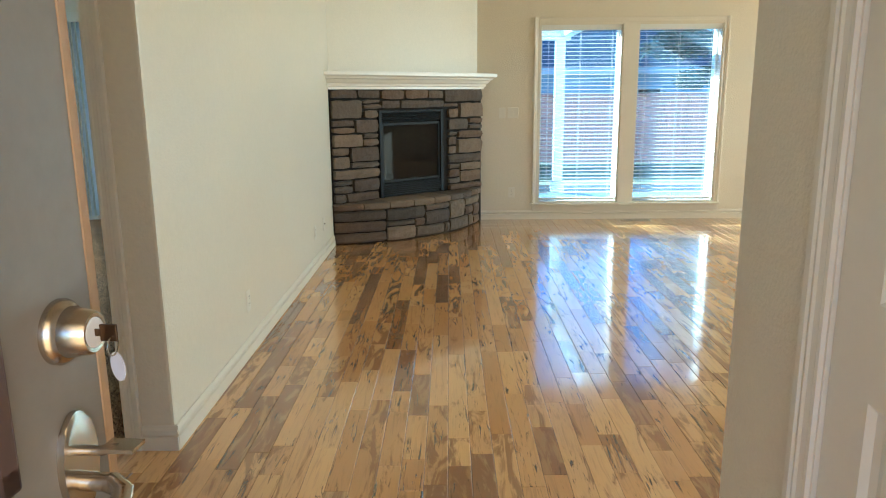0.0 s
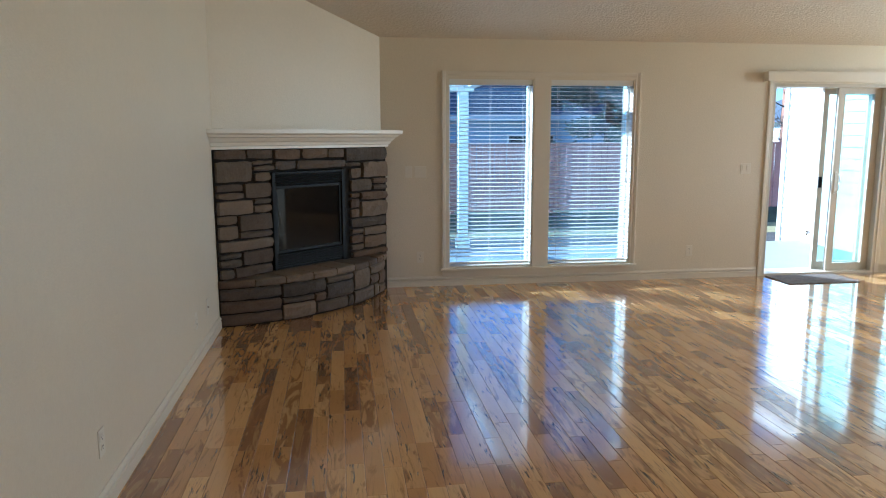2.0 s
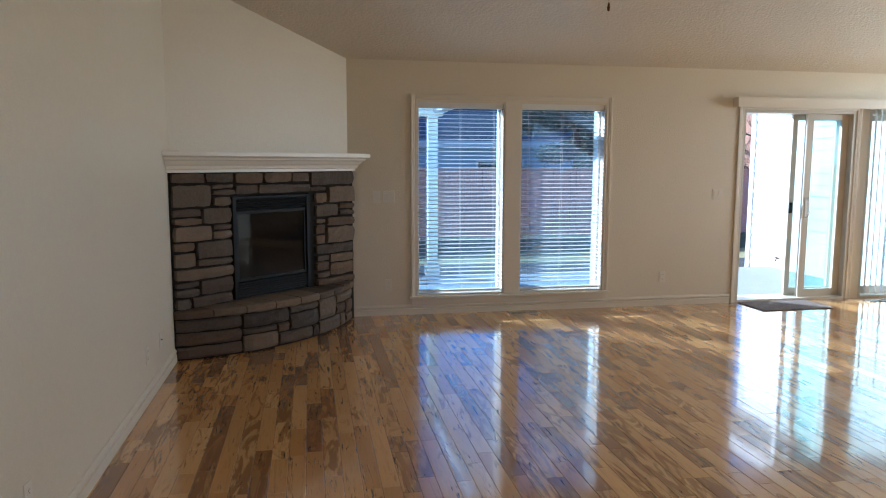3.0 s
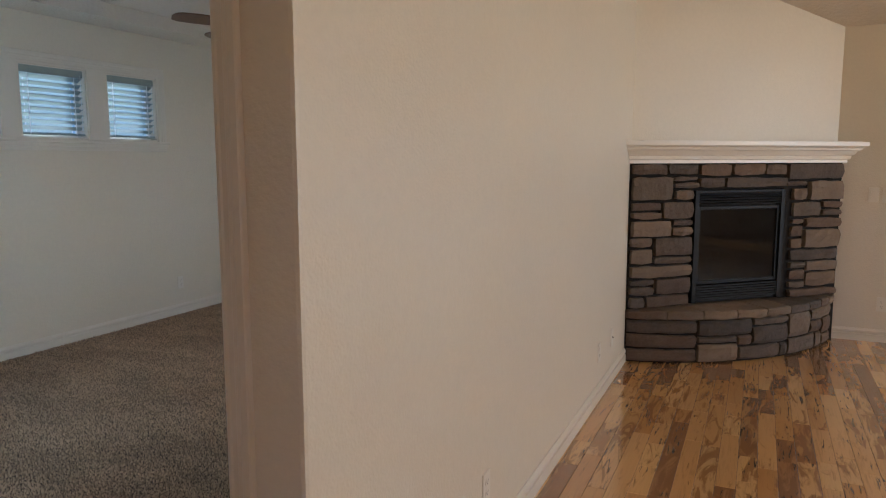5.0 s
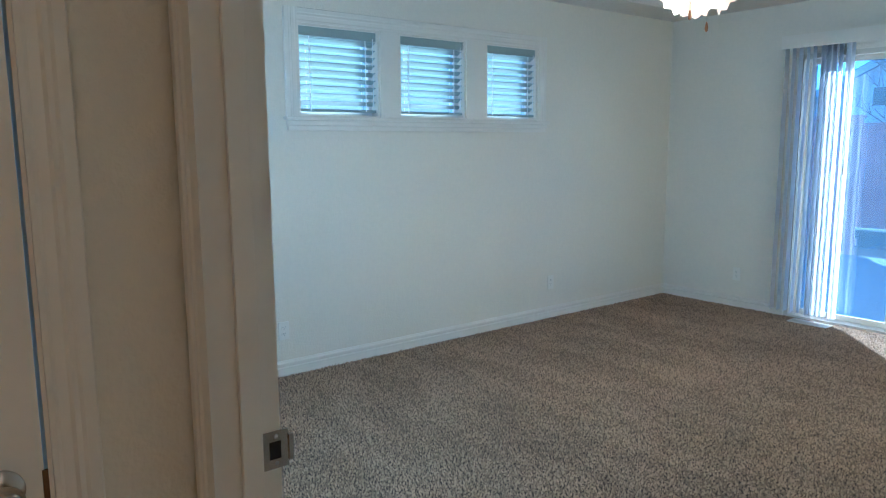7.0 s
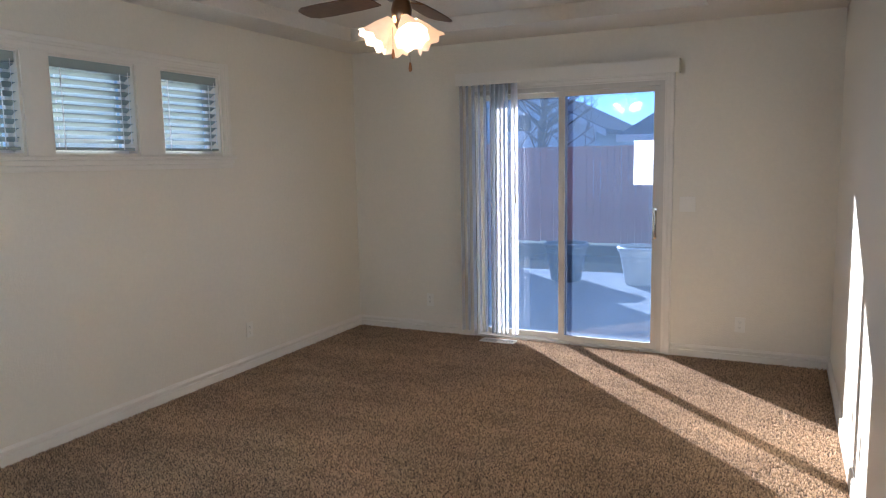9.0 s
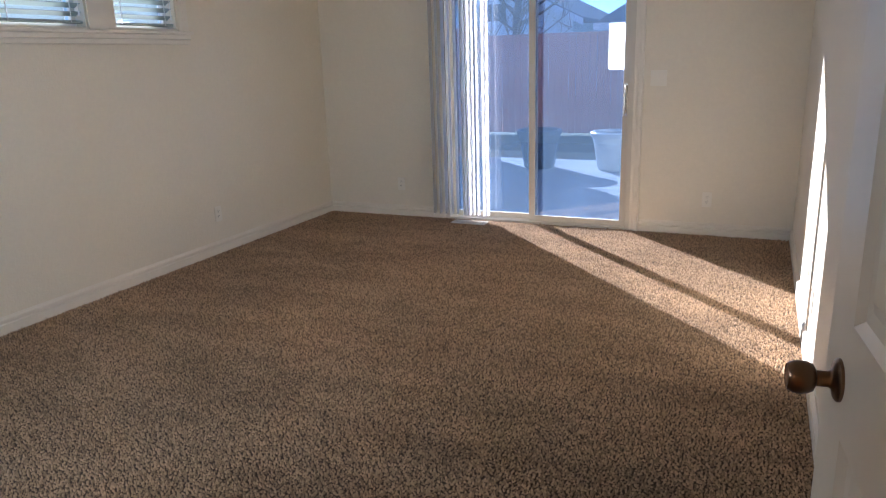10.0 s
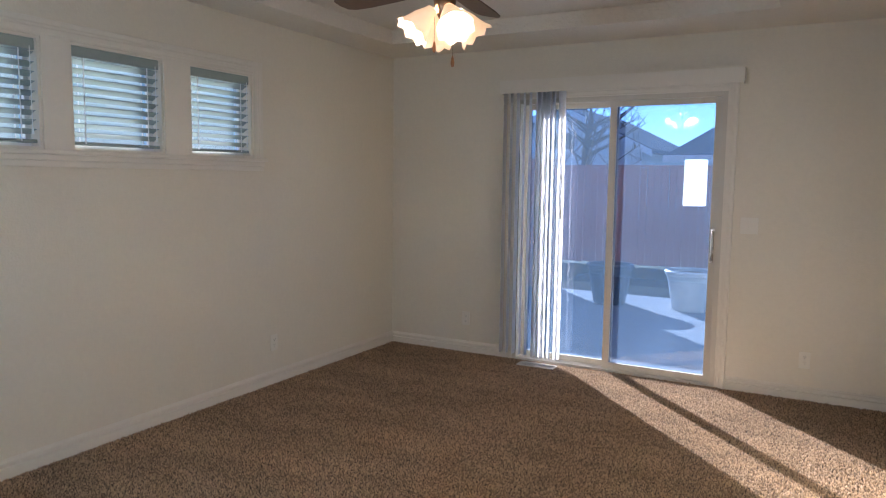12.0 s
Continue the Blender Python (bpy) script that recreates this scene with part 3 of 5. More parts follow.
# front door: grey panelled leaf with brown mouldings, swung in
FD_ANGLE = 85.5
fd = thing("door_front", Matrix.Translation((-0.15, YF + 0.006, 0.012)) @ Matrix.Rotation(radians(FD_ANGLE), 4, "Z"), "grey-brown panelled front door standing open with keys in the lock", "door", "", "structure")
W = 0.915
part("leaf", boxes(((0, 0, 0), (W - 0.003, 0.042, 2.03))), DOORGREY, fd, bevel=0.003)
for x0, x1, z0, z1 in ((0.14, W - 0.165, 0.14, 0.80), (0.14, W - 0.165, 0.98, 1.88)):
    bm = bmesh.new()
    for (a, b), (c, d) in (((x0, z0), (x0 + 0.028, z1)), ((x1 - 0.028, z0), (x1, z1)), ((x0, z0), (x1, z0 + 0.028)), ((x0, z1 - 0.028), (x1, z1))):
        box(bm, (a, -0.012, b), (c, 0.004, d))
    part("moulding", bm, DOORBROWN, fd, "dark brown panel moulding", bevel=0.004)
    part("panel", boxes(((x0 + 0.03, -0.004, z0 + 0.03), (x1 - 0.03, 0.004, z1 - 0.03))), DOORGREY, fd, bevel=0.003)
part("edge_strip", boxes(((W - 0.012, -0.0022, 0.0), (W + 0.002, 0.044, 2.03))), EDGEWOOD, fd, "tan wooden edge of the door", bevel=0.001)
face = Matrix.Rotation(radians(90), 4, "X")
LOCK_X = W - 0.07
bm = bmesh.new()
lathe(bm, [(0, 0), (0.034, 0), (0.034, 0.005), (0.030, 0.011), (0.0265, 0.013), (0.0225, 0.036), (0.020, 0.039), (0.0165, 0.0385), (0.0165, 0.0375), (0, 0.0375)], 40, Matrix.Translation((LOCK_X, 0, 1.10)) @ face)
db = part("deadbolt", bm, NICKEL, fd, "satin nickel deadbolt", smooth=True)
bm = bmesh.new()
lathe(bm, [(0, 0), (0.0155, 0), (0.0155, 0.0012), (0, 0.0012)], 28, Matrix.Translation((LOCK_X, -0.0376, 1.10)) @ face)
part("cylinder", bm, WHITE, db, smooth=True)
bm = boxes(((LOCK_X - 0.0012, -0.046, 1.096), (LOCK_X + 0.0012, -0.038, 1.104)), ((LOCK_X - 0.0015, -0.062, 1.091), (LOCK_X + 0.0015, -0.044, 1.109)))
part("key", bm, BRONZE, db, "dark key in the lock", bevel=0.001)
bm = bmesh.new()
tube(bm, [(LOCK_X + 0.010 * math.sin(a), -0.056, 1.086 - 0.010 * math.cos(a)) for a in [i * math.pi / 8 for i in range(17)]], 0.0009, 6)
part("key_ring", bm, NICKEL, db, smooth=True)
bm = bmesh.new()
lathe(bm, [(0, 0), (0.0155, 0), (0.0155, 0.0012), (0, 0.0012)], 28, Matrix.Translation((LOCK_X + 0.004, -0.056, 1.062)) @ Matrix.Rotation(radians(55), 4, "Z") @ face)
tag = part("key_tag", bm, TAG, db, "round white paper key tag", smooth=True)
for i, (w2, z) in enumerate(((0.007, 1.068), (0.010, 1.061), (0.006, 1.055))):
    bm = bmesh.new()
    box(bm, (-w2 / 2, -0.0016, z - 1.062 - 0.0012), (w2 / 2, -0.0013, z - 1.062 + 0.0012))
    bm.transform(Matrix.Translation((LOCK_X + 0.004, -0.056, 1.062)) @ Matrix.Rotation(radians(55), 4, "Z"))
    part("writing", bm, INK, tag)
LZ = 0.955
bm = bmesh.new()
prof = []
for i in range(32):
    a = 2 * math.pi * i / 32
    prof.append((LOCK_X + 0.031 * math.cos(a), 0, LZ + 0.058 * math.sin(a)))
prism(bm, prof, (0, -0.008, 0))
pl = part("handle_plate", bm, NICKEL, fd, "oval satin nickel handle plate", bevel=0.003, smooth=True)
bm = bmesh.new()
lathe(bm, [(0.011, 0), (0.010, 0.03)], 16, Matrix.Translation((LOCK_X, -0.006, LZ - 0.022)) @ face)
tube(bm, [(LOCK_X, -0.036, LZ - 0.022), (LOCK_X - 0.005, -0.052, LZ - 0.028), (LOCK_X - 0.03, -0.058, LZ - 0.048), (LOCK_X - 0.035, -0.055, LZ - 0.10), (LOCK_X - 0.02, -0.05, LZ - 0.16), (LOCK_X, -0.03, LZ - 0.20), (LOCK_X, -0.002, LZ - 0.205)], [0.012, 0.012, 0.011, 0.0105, 0.010, 0.010, 0.012], 12)
part("pull", bm, NICKEL, pl, smooth=True)
bm = bmesh.new()
tube(bm, [(LOCK_X, -0.006, LZ + 0.014), (LOCK_X, -0.03, LZ + 0.014), (LOCK_X, -0.05, LZ + 0.020)], [0.006, 0.006, 0.004], 10)
box(bm, (LOCK_X - 0.013, -0.072, LZ + 0.018), (LOCK_X + 0.013, -0.036, LZ + 0.0225))
part("thumb_latch", bm, NICKEL, pl, smooth=True)
tr = casing("trim_front_door", "x", *FDOOR[:2], 0.0, 2.05, YF, 1, "cream casing of the front door")
lining(tr, "x", FDOOR[0] - 0.02, FDOOR[1], 0.0, 2.07, YF - 0.15, YF + 0.001)


# ---------- windows, blinds, sliding doors ----------
def window(name, axis, op, f_in, f_out, label, set_in=0.32):
    """Fixed vinyl window in an opening: frame bars, pane."""
    lo, hi, z0, z1 = op
    c = (lo + hi) / 2
    mid = f_out + (f_in - f_out) * set_in
    s = 1 if f_in > f_out else -1
    root = thing(name, (c, mid, z0) if axis == "x" else (mid, c, z0), label, "window", "", "structure")
    t, d0, d1 = 0.032, mid - 0.025, mid + 0.025

    def bx(a, b, za, zb, e0=d0, e1=d1):
        return boxes(((a, e0, za), (b, e1, zb))) if axis == "x" else boxes(((e0, a, za), (e1, b, zb)))
    for g in (bx(lo, lo + t, z0, z1), bx(hi - t, hi, z0, z1), bx(lo + t, hi - t, z0, z0 + t), bx(lo + t, hi - t, z1 - t, z1)):
        part("window_frame", g, WHITE, root, bevel=0.003, world_place=True)
    pane = part("pane", bx(lo + t, hi - t, z0 + t, z1 - t, mid - 0.003, mid + 0.003), GLASS, root, world_place=True)
    pane.visible_shadow = False
    return root


def slat_mesh(length, width, axis, tilt, sag=0.003, material=SLAT):
    bm = bmesh.new()
    n = 4
    top, bot = [], []
    for i in range(n + 1):
        u = (i / n - 0.5) * width
        z = sag * (1 - (2 * i / n - 1) ** 2)
        cu, cz = u * math.cos(tilt) - z * math.sin(tilt), u * math.sin(tilt) + z * math.cos(tilt)
        for arr, dz in ((top, 0.0012), (bot, -0.0012)):
            arr.append((cu, cz + dz))
    loop = top + bot[::-1]
    if axis == "x":
        prism(bm, [(-length / 2, u, z) for u, z in loop], (length, 0, 0))
    else:
        prism(bm, [(u, -length / 2, z) for u, z in loop], (0, length, 0))
    return mesh_of("slat", bm, material, smooth=True)


def venetian(name, axis, op, face, pitch, tilt, label, wand_z, group):
    """Venetian blind inside an opening."""
    lo, hi, z0, z1 = op
    c, L = (lo + hi) / 2, hi - lo - 0.024
    root = thing(name, (c, face, z1 - 0.02) if axis == "x" else (face, c, z1 - 0.02), label, "blind", group)

    def bx(a, b, e0, e1, za, zb):
        return boxes(((a, e0, za), (b, e1, zb))) if axis == "x" else boxes(((e0, a, za), (e1, b, zb)))
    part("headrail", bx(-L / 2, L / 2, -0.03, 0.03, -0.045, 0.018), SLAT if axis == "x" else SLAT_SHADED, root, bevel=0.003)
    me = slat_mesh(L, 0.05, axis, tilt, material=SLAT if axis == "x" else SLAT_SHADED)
    drop = z1 - 0.02 - z0 - 0.035
    count = int((drop - 0.065) / pitch)
    for i in range(count):
        s = new("slat", me)
        s.parent = root
        s.location = (0, 0, -0.065 - i * pitch)
        s.rotation_euler = (random.uniform(-0.006, 0.006), random.uniform(-0.003, 0.003), 0)
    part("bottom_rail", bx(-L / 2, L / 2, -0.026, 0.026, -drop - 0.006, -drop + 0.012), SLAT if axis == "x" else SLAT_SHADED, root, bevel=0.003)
    for f in (-0.36, 0.36) if L < 0.7 else (-0.40, 0.0, 0.40):
        bm = bmesh.new()
        for e in (-0.026, 0.026):
            a = (f * L, e, -0.04) if axis == "x" else (e, f * L, -0.04)
            b = (f * L, e, -drop) if axis == "x" else (e, f * L, -drop)
            tube(bm, [a, b], 0.0035 if L < 0.7 else 0.0014, 4)
        part("ladder_cord", bm, SLAT, root)
    bm = bmesh.new()
    out = -0.036 if axis == "x" else 0.036
    a = (L * 0.45, out, -0.03) if axis == "x" else (out, L * 0.45, -0.03)
    b = (L * 0.45, out, wand_z) if axis == "x" else (out, L * 0.45, wand_z)
    tube(bm, [a, b], 0.002, 5)
    tube(bm, [b, (b[0], b[1], b[2] - 0.035)], [0.004, 0.007], 8)
    part("pull_cord", bm, SLAT, root)
    return root


for i, op in enumerate(LWIN):
    window("window_%d" % (i + 1), "x", op, YB, YOUT, "tall white vinyl window overlooking the garden", 0.58)
    venetian("window_blind", "x", op, YB + 0.045, 0.0395, 0.05, "white venetian blind lowered with open slats", -0.95, "living room blinds")
    tr = thing("trim_window_lining", ((op[0] + op[1]) / 2, YB, op[2]), "cream reveal boards of the window", "trim", "", "structure")
    lining(tr, "x", op[0] - 0.001, op[1] + 0.001, op[2], op[3] + 0.001, YB - 0.001, YOUT - 0.203, 0.012, True)
for i, op in enumerate(BWIN):
    window("window_%d" % (i + 3), "y", op, XBL, -5.02, "small high white vinyl bedroom window")
    venetian("window_blind", "y", op, XBL - 0.045, 0.047, 0.46, "white venetian blind with tilted slats", -0.42, "bedroom blinds")
    tr = thing("trim_window_lining", (XBL, (op[0] + op[1]) / 2, op[2]), "cream reveal boards of the small window", "trim", "", "structure")
    lining(tr, "y", op[0] - 0.001, op[1] + 0.001, op[2], op[3] + 0.001, -4.93, XBL + 0.001, 0.012, True)

# joint casings: outer frame, mullion boards, stool and apron
tr = casing("trim_living_windows", "x", LWIN[0][0] - 0.004, LWIN[1][1] + 0.004, 0.18, 2.079, YB, -1, "cream moulded frame round the pair of windows", width=0.060)
part("mullion", boxes(((LWIN[0][1] + 0.004, YB - 0.012, 0.18), (LWIN[1][0] - 0.004, YB, 2.079))), TRIM, tr, bevel=0.003, world_place=True)
part("stool", boxes(((LWIN[0][0] - 0.085, YB - 0.045, 0.155), (LWIN[1][1] + 0.075, YB + 0.02, 0.18))), TRIM, tr, bevel=0.006, world_place=True)
part("apron", boxes(((LWIN[0][0] - 0.062, YB - 0.016, 0.095), (LWIN[1][1] + 0.062, YB, 0.155))), TRIM, tr, bevel=0.004, world_place=True)
tr = casing("trim_bedroom_windows", "y", BWIN[0][0] - 0.004, BWIN[2][1] + 0.004, 1.598, 2.149, XBL, 1, "cream moulded frame round three small windows", width=0.085)
for a, b in zip(BWIN, BWIN[1:]):
    part("mullion", boxes(((XBL, a[1] + 0.004, 1.598), (XBL + 0.012, b[0] - 0.004, 2.149))), TRIM, tr, bevel=0.003, world_place=True)
part("stool", boxes(((XBL - 0.02, BWIN[0][0] - 0.105, 1.575), (XBL + 0.045, BWIN[2][1] + 0.105, 1.598))), TRIM, tr, bevel=0.006, world_place=True)
for i, (e, z0, z1) in enumerate(((0.03, 1.545, 1.575), (0.022, 1.513, 1.545))):
    part("apron", boxes(((XBL, BWIN[0][0] - 0.09 + i * 0.006, z0), (XBL + e, BWIN[2][1] + 0.09 - i * 0.006, z1))), TRIM, tr, bevel=0.005, world_place=True)


def sash(root, name, x0, x1, y, z0, z1, st=0.062, top=0.062, bot=0.085, material=FRAME, pane_mat=None):
    """One glazed panel of a sliding door."""
    s = part(name, boxes(((x0, y - 0.018, z0), (x0 + st, y + 0.018, z1)), ((x1 - st, y - 0.018, z0), (x1, y + 0.018, z1)),
                         ((x0 + st, y - 0.018, z0), (x1 - st, y + 0.018, z0 + bot)), ((x0 + st, y - 0.018, z1 - top), (x1 - st, y + 0.018, z1))), material, root, world_place=True)
    p = part("pane", boxes(((x0 + st - 0.004, y - 0.004, z0 + bot - 0.004), (x1 - st + 0.004, y + 0.004, z1 - top + 0.004))), pane_mat or DUSTY_HAZED_GLASS, s, world_place=True)
    p.visible_shadow = False
    return s


def bow_handle(s, x, y, z, material=NICKEL):
    bm = bmesh.new()
    tube(bm, [(x, y, z - 0.10), (x + 0.003, y - 0.03, z - 0.098), (x + 0.012, y - 0.048, z - 0.05), (x + 0.014, y - 0.052, z), (x + 0.012, y - 0.048, z + 0.05), (x + 0.003, y - 0.03, z + 0.098), (x, y, z + 0.10)], 0.008, 10)
    box(bm, (x - 0.012, y - 0.006, z - 0.12), (x + 0.012, y, z + 0.12))
    part("handle", bm, material, s, "curved pull handle", smooth=True, world_place=True)


def slide_frame(root, lo, hi, z1, y0, y1, t=0.035):
    for a, b in (((lo, y0, -0.02), (lo + t, y1, z1)), ((hi - t, y0, -0.02), (hi, y1, z1)), ((lo + t, y0, z1 - t), (hi - t, y1, z1)), ((lo + t, y0, -0.02), (hi - t, y1, 0.022))):
        part("frame", boxes((a, b)), FRAME, root, bevel=0.002, world_place=True)


# bedroom sliding door, closed
root = thing("door_bedroom_slider", (-2.91, YBB + 0.06, 0), "closed almond-framed sliding glass door to the patio", "sliding door", "", "structure")
slide_frame(root, BSLIDE[0], BSLIDE[1], 2.105, YBB - 0.004, YOUT - 0.02)
sash(root, "fixed_panel", -3.645, -2.885, YBB + 0.105, 0.022, 2.07, st=0.048, top=0.04, bot=0.046, pane_mat=BEDROOM_GLASS)
sp = sash(root, "sliding_panel", -2.935, -2.135, YBB + 0.055, 0.022, 2.07, st=0.05, top=0.04, bot=0.046, pane_mat=BEDROOM_GLASS)
bow_handle(sp, -2.165, YBB + 0.037, 1.02)
casing("trim_bedroom_slider", "x", BSLIDE[0], BSLIDE[1], 0.0, 2.105, YBB, -1, "cream casing of the bedroom glass door", width=0.07)

# living room sliding door, pushed open
root = thing("door_living_slider", (5.4, YB + 0.1, 0), "almond-framed sliding glass door pushed open", "sliding door", "", "structure")
slide_frame(root, SLIDE[0], SLIDE[1], 2.05, YB + 0.0, YOUT - 0.02)
sash(root, "fixed_panel", 5.45, 6.045, YB + 0.20, 0.022, 2.015)
sp = sash(root, "sliding_panel", 5.54, 6.045, YB + 0.09, 0.022, 2.015, st=0.08)
bow_handle(sp, 5.58, YB + 0.072, 1.0, WHITE)
part("lock", boxes(((5.452, YB + 0.165, 0.94), (5.49, YB + 0.182, 1.06))), BLACK, root, "black lock case", bevel=0.004, world_place=True)
casing("trim_living_slider", "x", SLIDE[0], SLIDE[1], 0.0, 2.05, YB, -1, "cream casing of the living room glass door", width=0.055)
root = thing("window_6", (6.73, YB + 0.1, 0), "fixed glass panel beside the sliding door", "window", "", "structure")
slide_frame(root, SIDE[0], SIDE[1], 2.05, YB + 0.0, YOUT - 0.02)
sash(root, "fixed_panel", 6.28, 7.18, YB + 0.15, 0.022, 2.015)


def vane_mesh(w, h):
    bm = bmesh.new()
    n = 5
    pts = [((i / n - 0.5) * w, 0.007 * (1 - (2 * i / n - 1) ** 2)) for i in range(n + 1)]
    loop = [(u, v + 0.0006, 0) for u, v in pts] + [(u, v - 0.0006, 0) for u, v in pts[::-1]]
    prism(bm, loop, (0, 0, -h))
    return mesh_of("vane", bm, VANE, smooth=True)


def vertical_blind(name, x0, x1, y, z_top, vanes, h, label):
    """Valance and hanging vanes: vanes is a list of (x, turn in degrees)."""
    root = thing(name, (x0, y, z_top), label, "blind")
    part("valance", boxes(((0, -0.045, -0.1), (x1 - x0, -0.037, 0.0)), ((0, -0.037, -0.1), (0.008, 0.055, 0)), ((x1 - x0 - 0.008, -0.037, -0.1), (x1 - x0, 0.055, 0)), ((0.008, -0.037, -0.008), (x1 - x0 - 0.008, 0.055, 0))), TRIM, root)
    part("track", boxes(((0.02, -0.015, -0.05), (x1 - x0 - 0.02, 0.02, -0.02))), WHITE, root)
    me = vane_mesh(0.088, h)
    for x, turn in vanes:
        v = new("vane", me)
        v.parent = root
        v.location = (x - x0, 0.0, -0.06)
        v.rotation_euler = (0, 0, radians(turn))
    return root


vs = [(-3.755, 96), (-3.70, 100), (-3.645, 97), (-3.59, 102), (-3.54, 99)] + [(-3.485 + i * 0.019, 104 + (-1) ** i * random.uniform(3, 16)) for i in range(9)] + [(-3.295, 92), (-3.27, 86)]
vb = vertical_blind("vertical_blind", -3.785, -1.99, YBB - 0.06, 2.247, vs, 2.13, "white vertical blind drawn aside at the bedroom glass door")
bm = bmesh.new()
tube(bm, [(-3.265 + 3.79, -0.03, -0.08), (-3.265 + 3.79, -0.03, -1.0)], 0.0022, 5)
tube(bm, [(-3.265 + 3.79, -0.03, -1.0), (-3.265 + 3.79, -0.03, -1.07)], [0.005, 0.007], 8)
part("pull_cord", bm, WHITE, vb)
vertical_blind("vertical_blind", 4.60, 7.60, YB - 0.06, 2.165, [(6.27 + i * 0.072, 38 + random.uniform(-8, 8)) for i in range(14)], 2.05, "white vertical blind hanging beside the open glass door")
# ---------- fireplace ----------
FA, FB = Vector((XL + 0.004, 7.10, 0)), Vector((0.66, 8.38, 0))
FU = (FB - FA).normalized()
FN = Vector((FU.y, -FU.x, 0))
FM = Matrix((( FU.x, -FN.x, 0, FA.x), (FU.y, -FN.y, 0, FA.y), (0, 0, 1, 0), (0, 0, 0, 1)))   # x along the face, y into the wall
FLEN = (FB - FA).length
K = FLEN / 1.852
fp = thing("fireplace", FM, "corner gas fireplace faced with dry-stacked grey-brown ledge stone", "fireplace")


def rock(w, h, d, seed):
    """A rough block, w wide, h high, d deep, with worn corners; its front looks along -y."""
    rng = random.Random(seed)
    bm = bmesh.new()
    nx, nz = max(2, round(w / 0.07)), max(2, round(h / 0.05))
    grid = []
    for j in range(nz + 1):
        row = []
        for i in range(nx + 1):
            edge = (i in (0, nx)) + (j in (0, nz))
            x = w * i / nx + (rng.uniform(-0.4, 0.4) * 0.009 if edge == 0 else rng.uniform(-0.0035, 0.0035))
            z = h * j / nz + rng.uniform(-0.0045, 0.0045)
            if edge == 2:
                x += 0.004 if i == 0 else -0.004
                z += 0.0035 if j == 0 else -0.0035
            y = -d + (0.008 if edge else 0) + (0.005 if edge == 2 else 0) + rng.uniform(-0.006, 0.006)
            row.append(bm.verts.new((x, y, z)))
        grid.append(row)
    for j in range(nz):
        for i in range(nx):
            bm.faces.new((grid[j][i], grid[j][i + 1], grid[j + 1][i + 1], grid[j + 1][i]))
    ring = grid[0] + [r[-1] for r in grid[1:]] + grid[-1][-2::-1] + [r[0] for r in grid[-2:0:-1]]
    back = [bm.verts.new((v.co.x, 0, v.co.z)) for v in ring]
    for k in range(len(ring)):
        bm.faces.new((ring[k], back[k], back[(k + 1) % len(ring)], ring[(k + 1) % len(ring)]))
    bm.faces.new(back)
    return bm


# stones of the surround by column: (from, to, bottom, top) along the face
LEFT = [(0.01, 0.28, 1.33, 1.405), (0.29, 0.53, 1.33, 1.405), (0.01, 0.33, 1.15, 1.315), (0.34, 0.53, 1.285, 1.32), (0.34, 0.54, 1.23, 1.275), (0.35, 0.50, 1.15, 1.22),
        (0.01, 0.24, 1.08, 1.14), (0.01, 0.24, 1.02, 1.07), (0.255, 0.50, 1.02, 1.14), (0.01, 0.32, 0.895, 1.01), (0.33, 0.50, 0.965, 1.01), (0.33, 0.50, 0.895, 0.955)]
LEFT_LOW = [(0.01, 0.175, 0.82, 0.885), (0.01, 0.18, 0.70, 0.81), (0.195, 0.50, 0.755, 0.885), (0.195, 0.50, 0.695, 0.745), (0.01, 0.50, 0.60, 0.685),
            (0.01, 0.20, 0.545, 0.59), (0.01, 0.20, 0.475, 0.535), (0.21, 0.50, 0.475, 0.59), (0.01, 0.125, 0.385, 0.465), (0.14, 0.49, 0.385, 0.465)]
TOP = [(0.55, 0.81, 1.32, 1.405), (0.825, 1.10, 1.32, 1.405), (1.115, 1.30, 1.32, 1.405), (1.315, 1.83, 1.29, 1.405), (0.55, 0.76, 1.235, 1.305), (0.77, 1.30, 1.235, 1.305), (1.31, 1.49, 1.235, 1.275)]
RIGHT = [(1.37, 1.50, 1.13, 1.22), (1.515, 1.83, 1.13, 1.275), (1.38, 1.635, 1.005, 1.115), (1.645, 1.83, 1.065, 1.12), (1.645, 1.82, 1.005, 1.055), (1.37, 1.48, 0.945, 0.99),
         (1.495, 1.83, 0.915, 0.99), (1.37, 1.48, 0.85, 0.935), (1.49, 1.82, 0.76, 0.905), (1.37, 1.475, 0.76, 0.84), (1.37, 1.82, 0.665, 0.75)]
RIGHT_LOW = [(1.37, 1.515, 0.605, 0.655), (1.53, 1.83, 0.58, 0.655), (1.37, 1.515, 0.515, 0.595), (1.53, 1.82, 0.46, 0.57), (1.37, 1.52, 0.455, 0.505), (1.37, 1.82, 0.385, 0.445)]
seed = 0
for p0, p1 in (((0.0, 0.0, 0.0), (0.52, 0.06, 1.41)), ((0.52, 0.0, 1.22), (1.35, 0.06, 1.41)), ((1.35, 0.0, 0.0), (FLEN - 0.01, 0.06, 1.41)), ((0.52, 0.045, 0.0), (1.35, 0.06, 1.22))):
    part("stone_backing", boxes((p0, p1)), MORTAR, fp)
part("side_return", boxes(((FLEN - 0.06, 0.06, 0.0), (FLEN - 0.015, 0.17, 1.41))), STONE, fp)
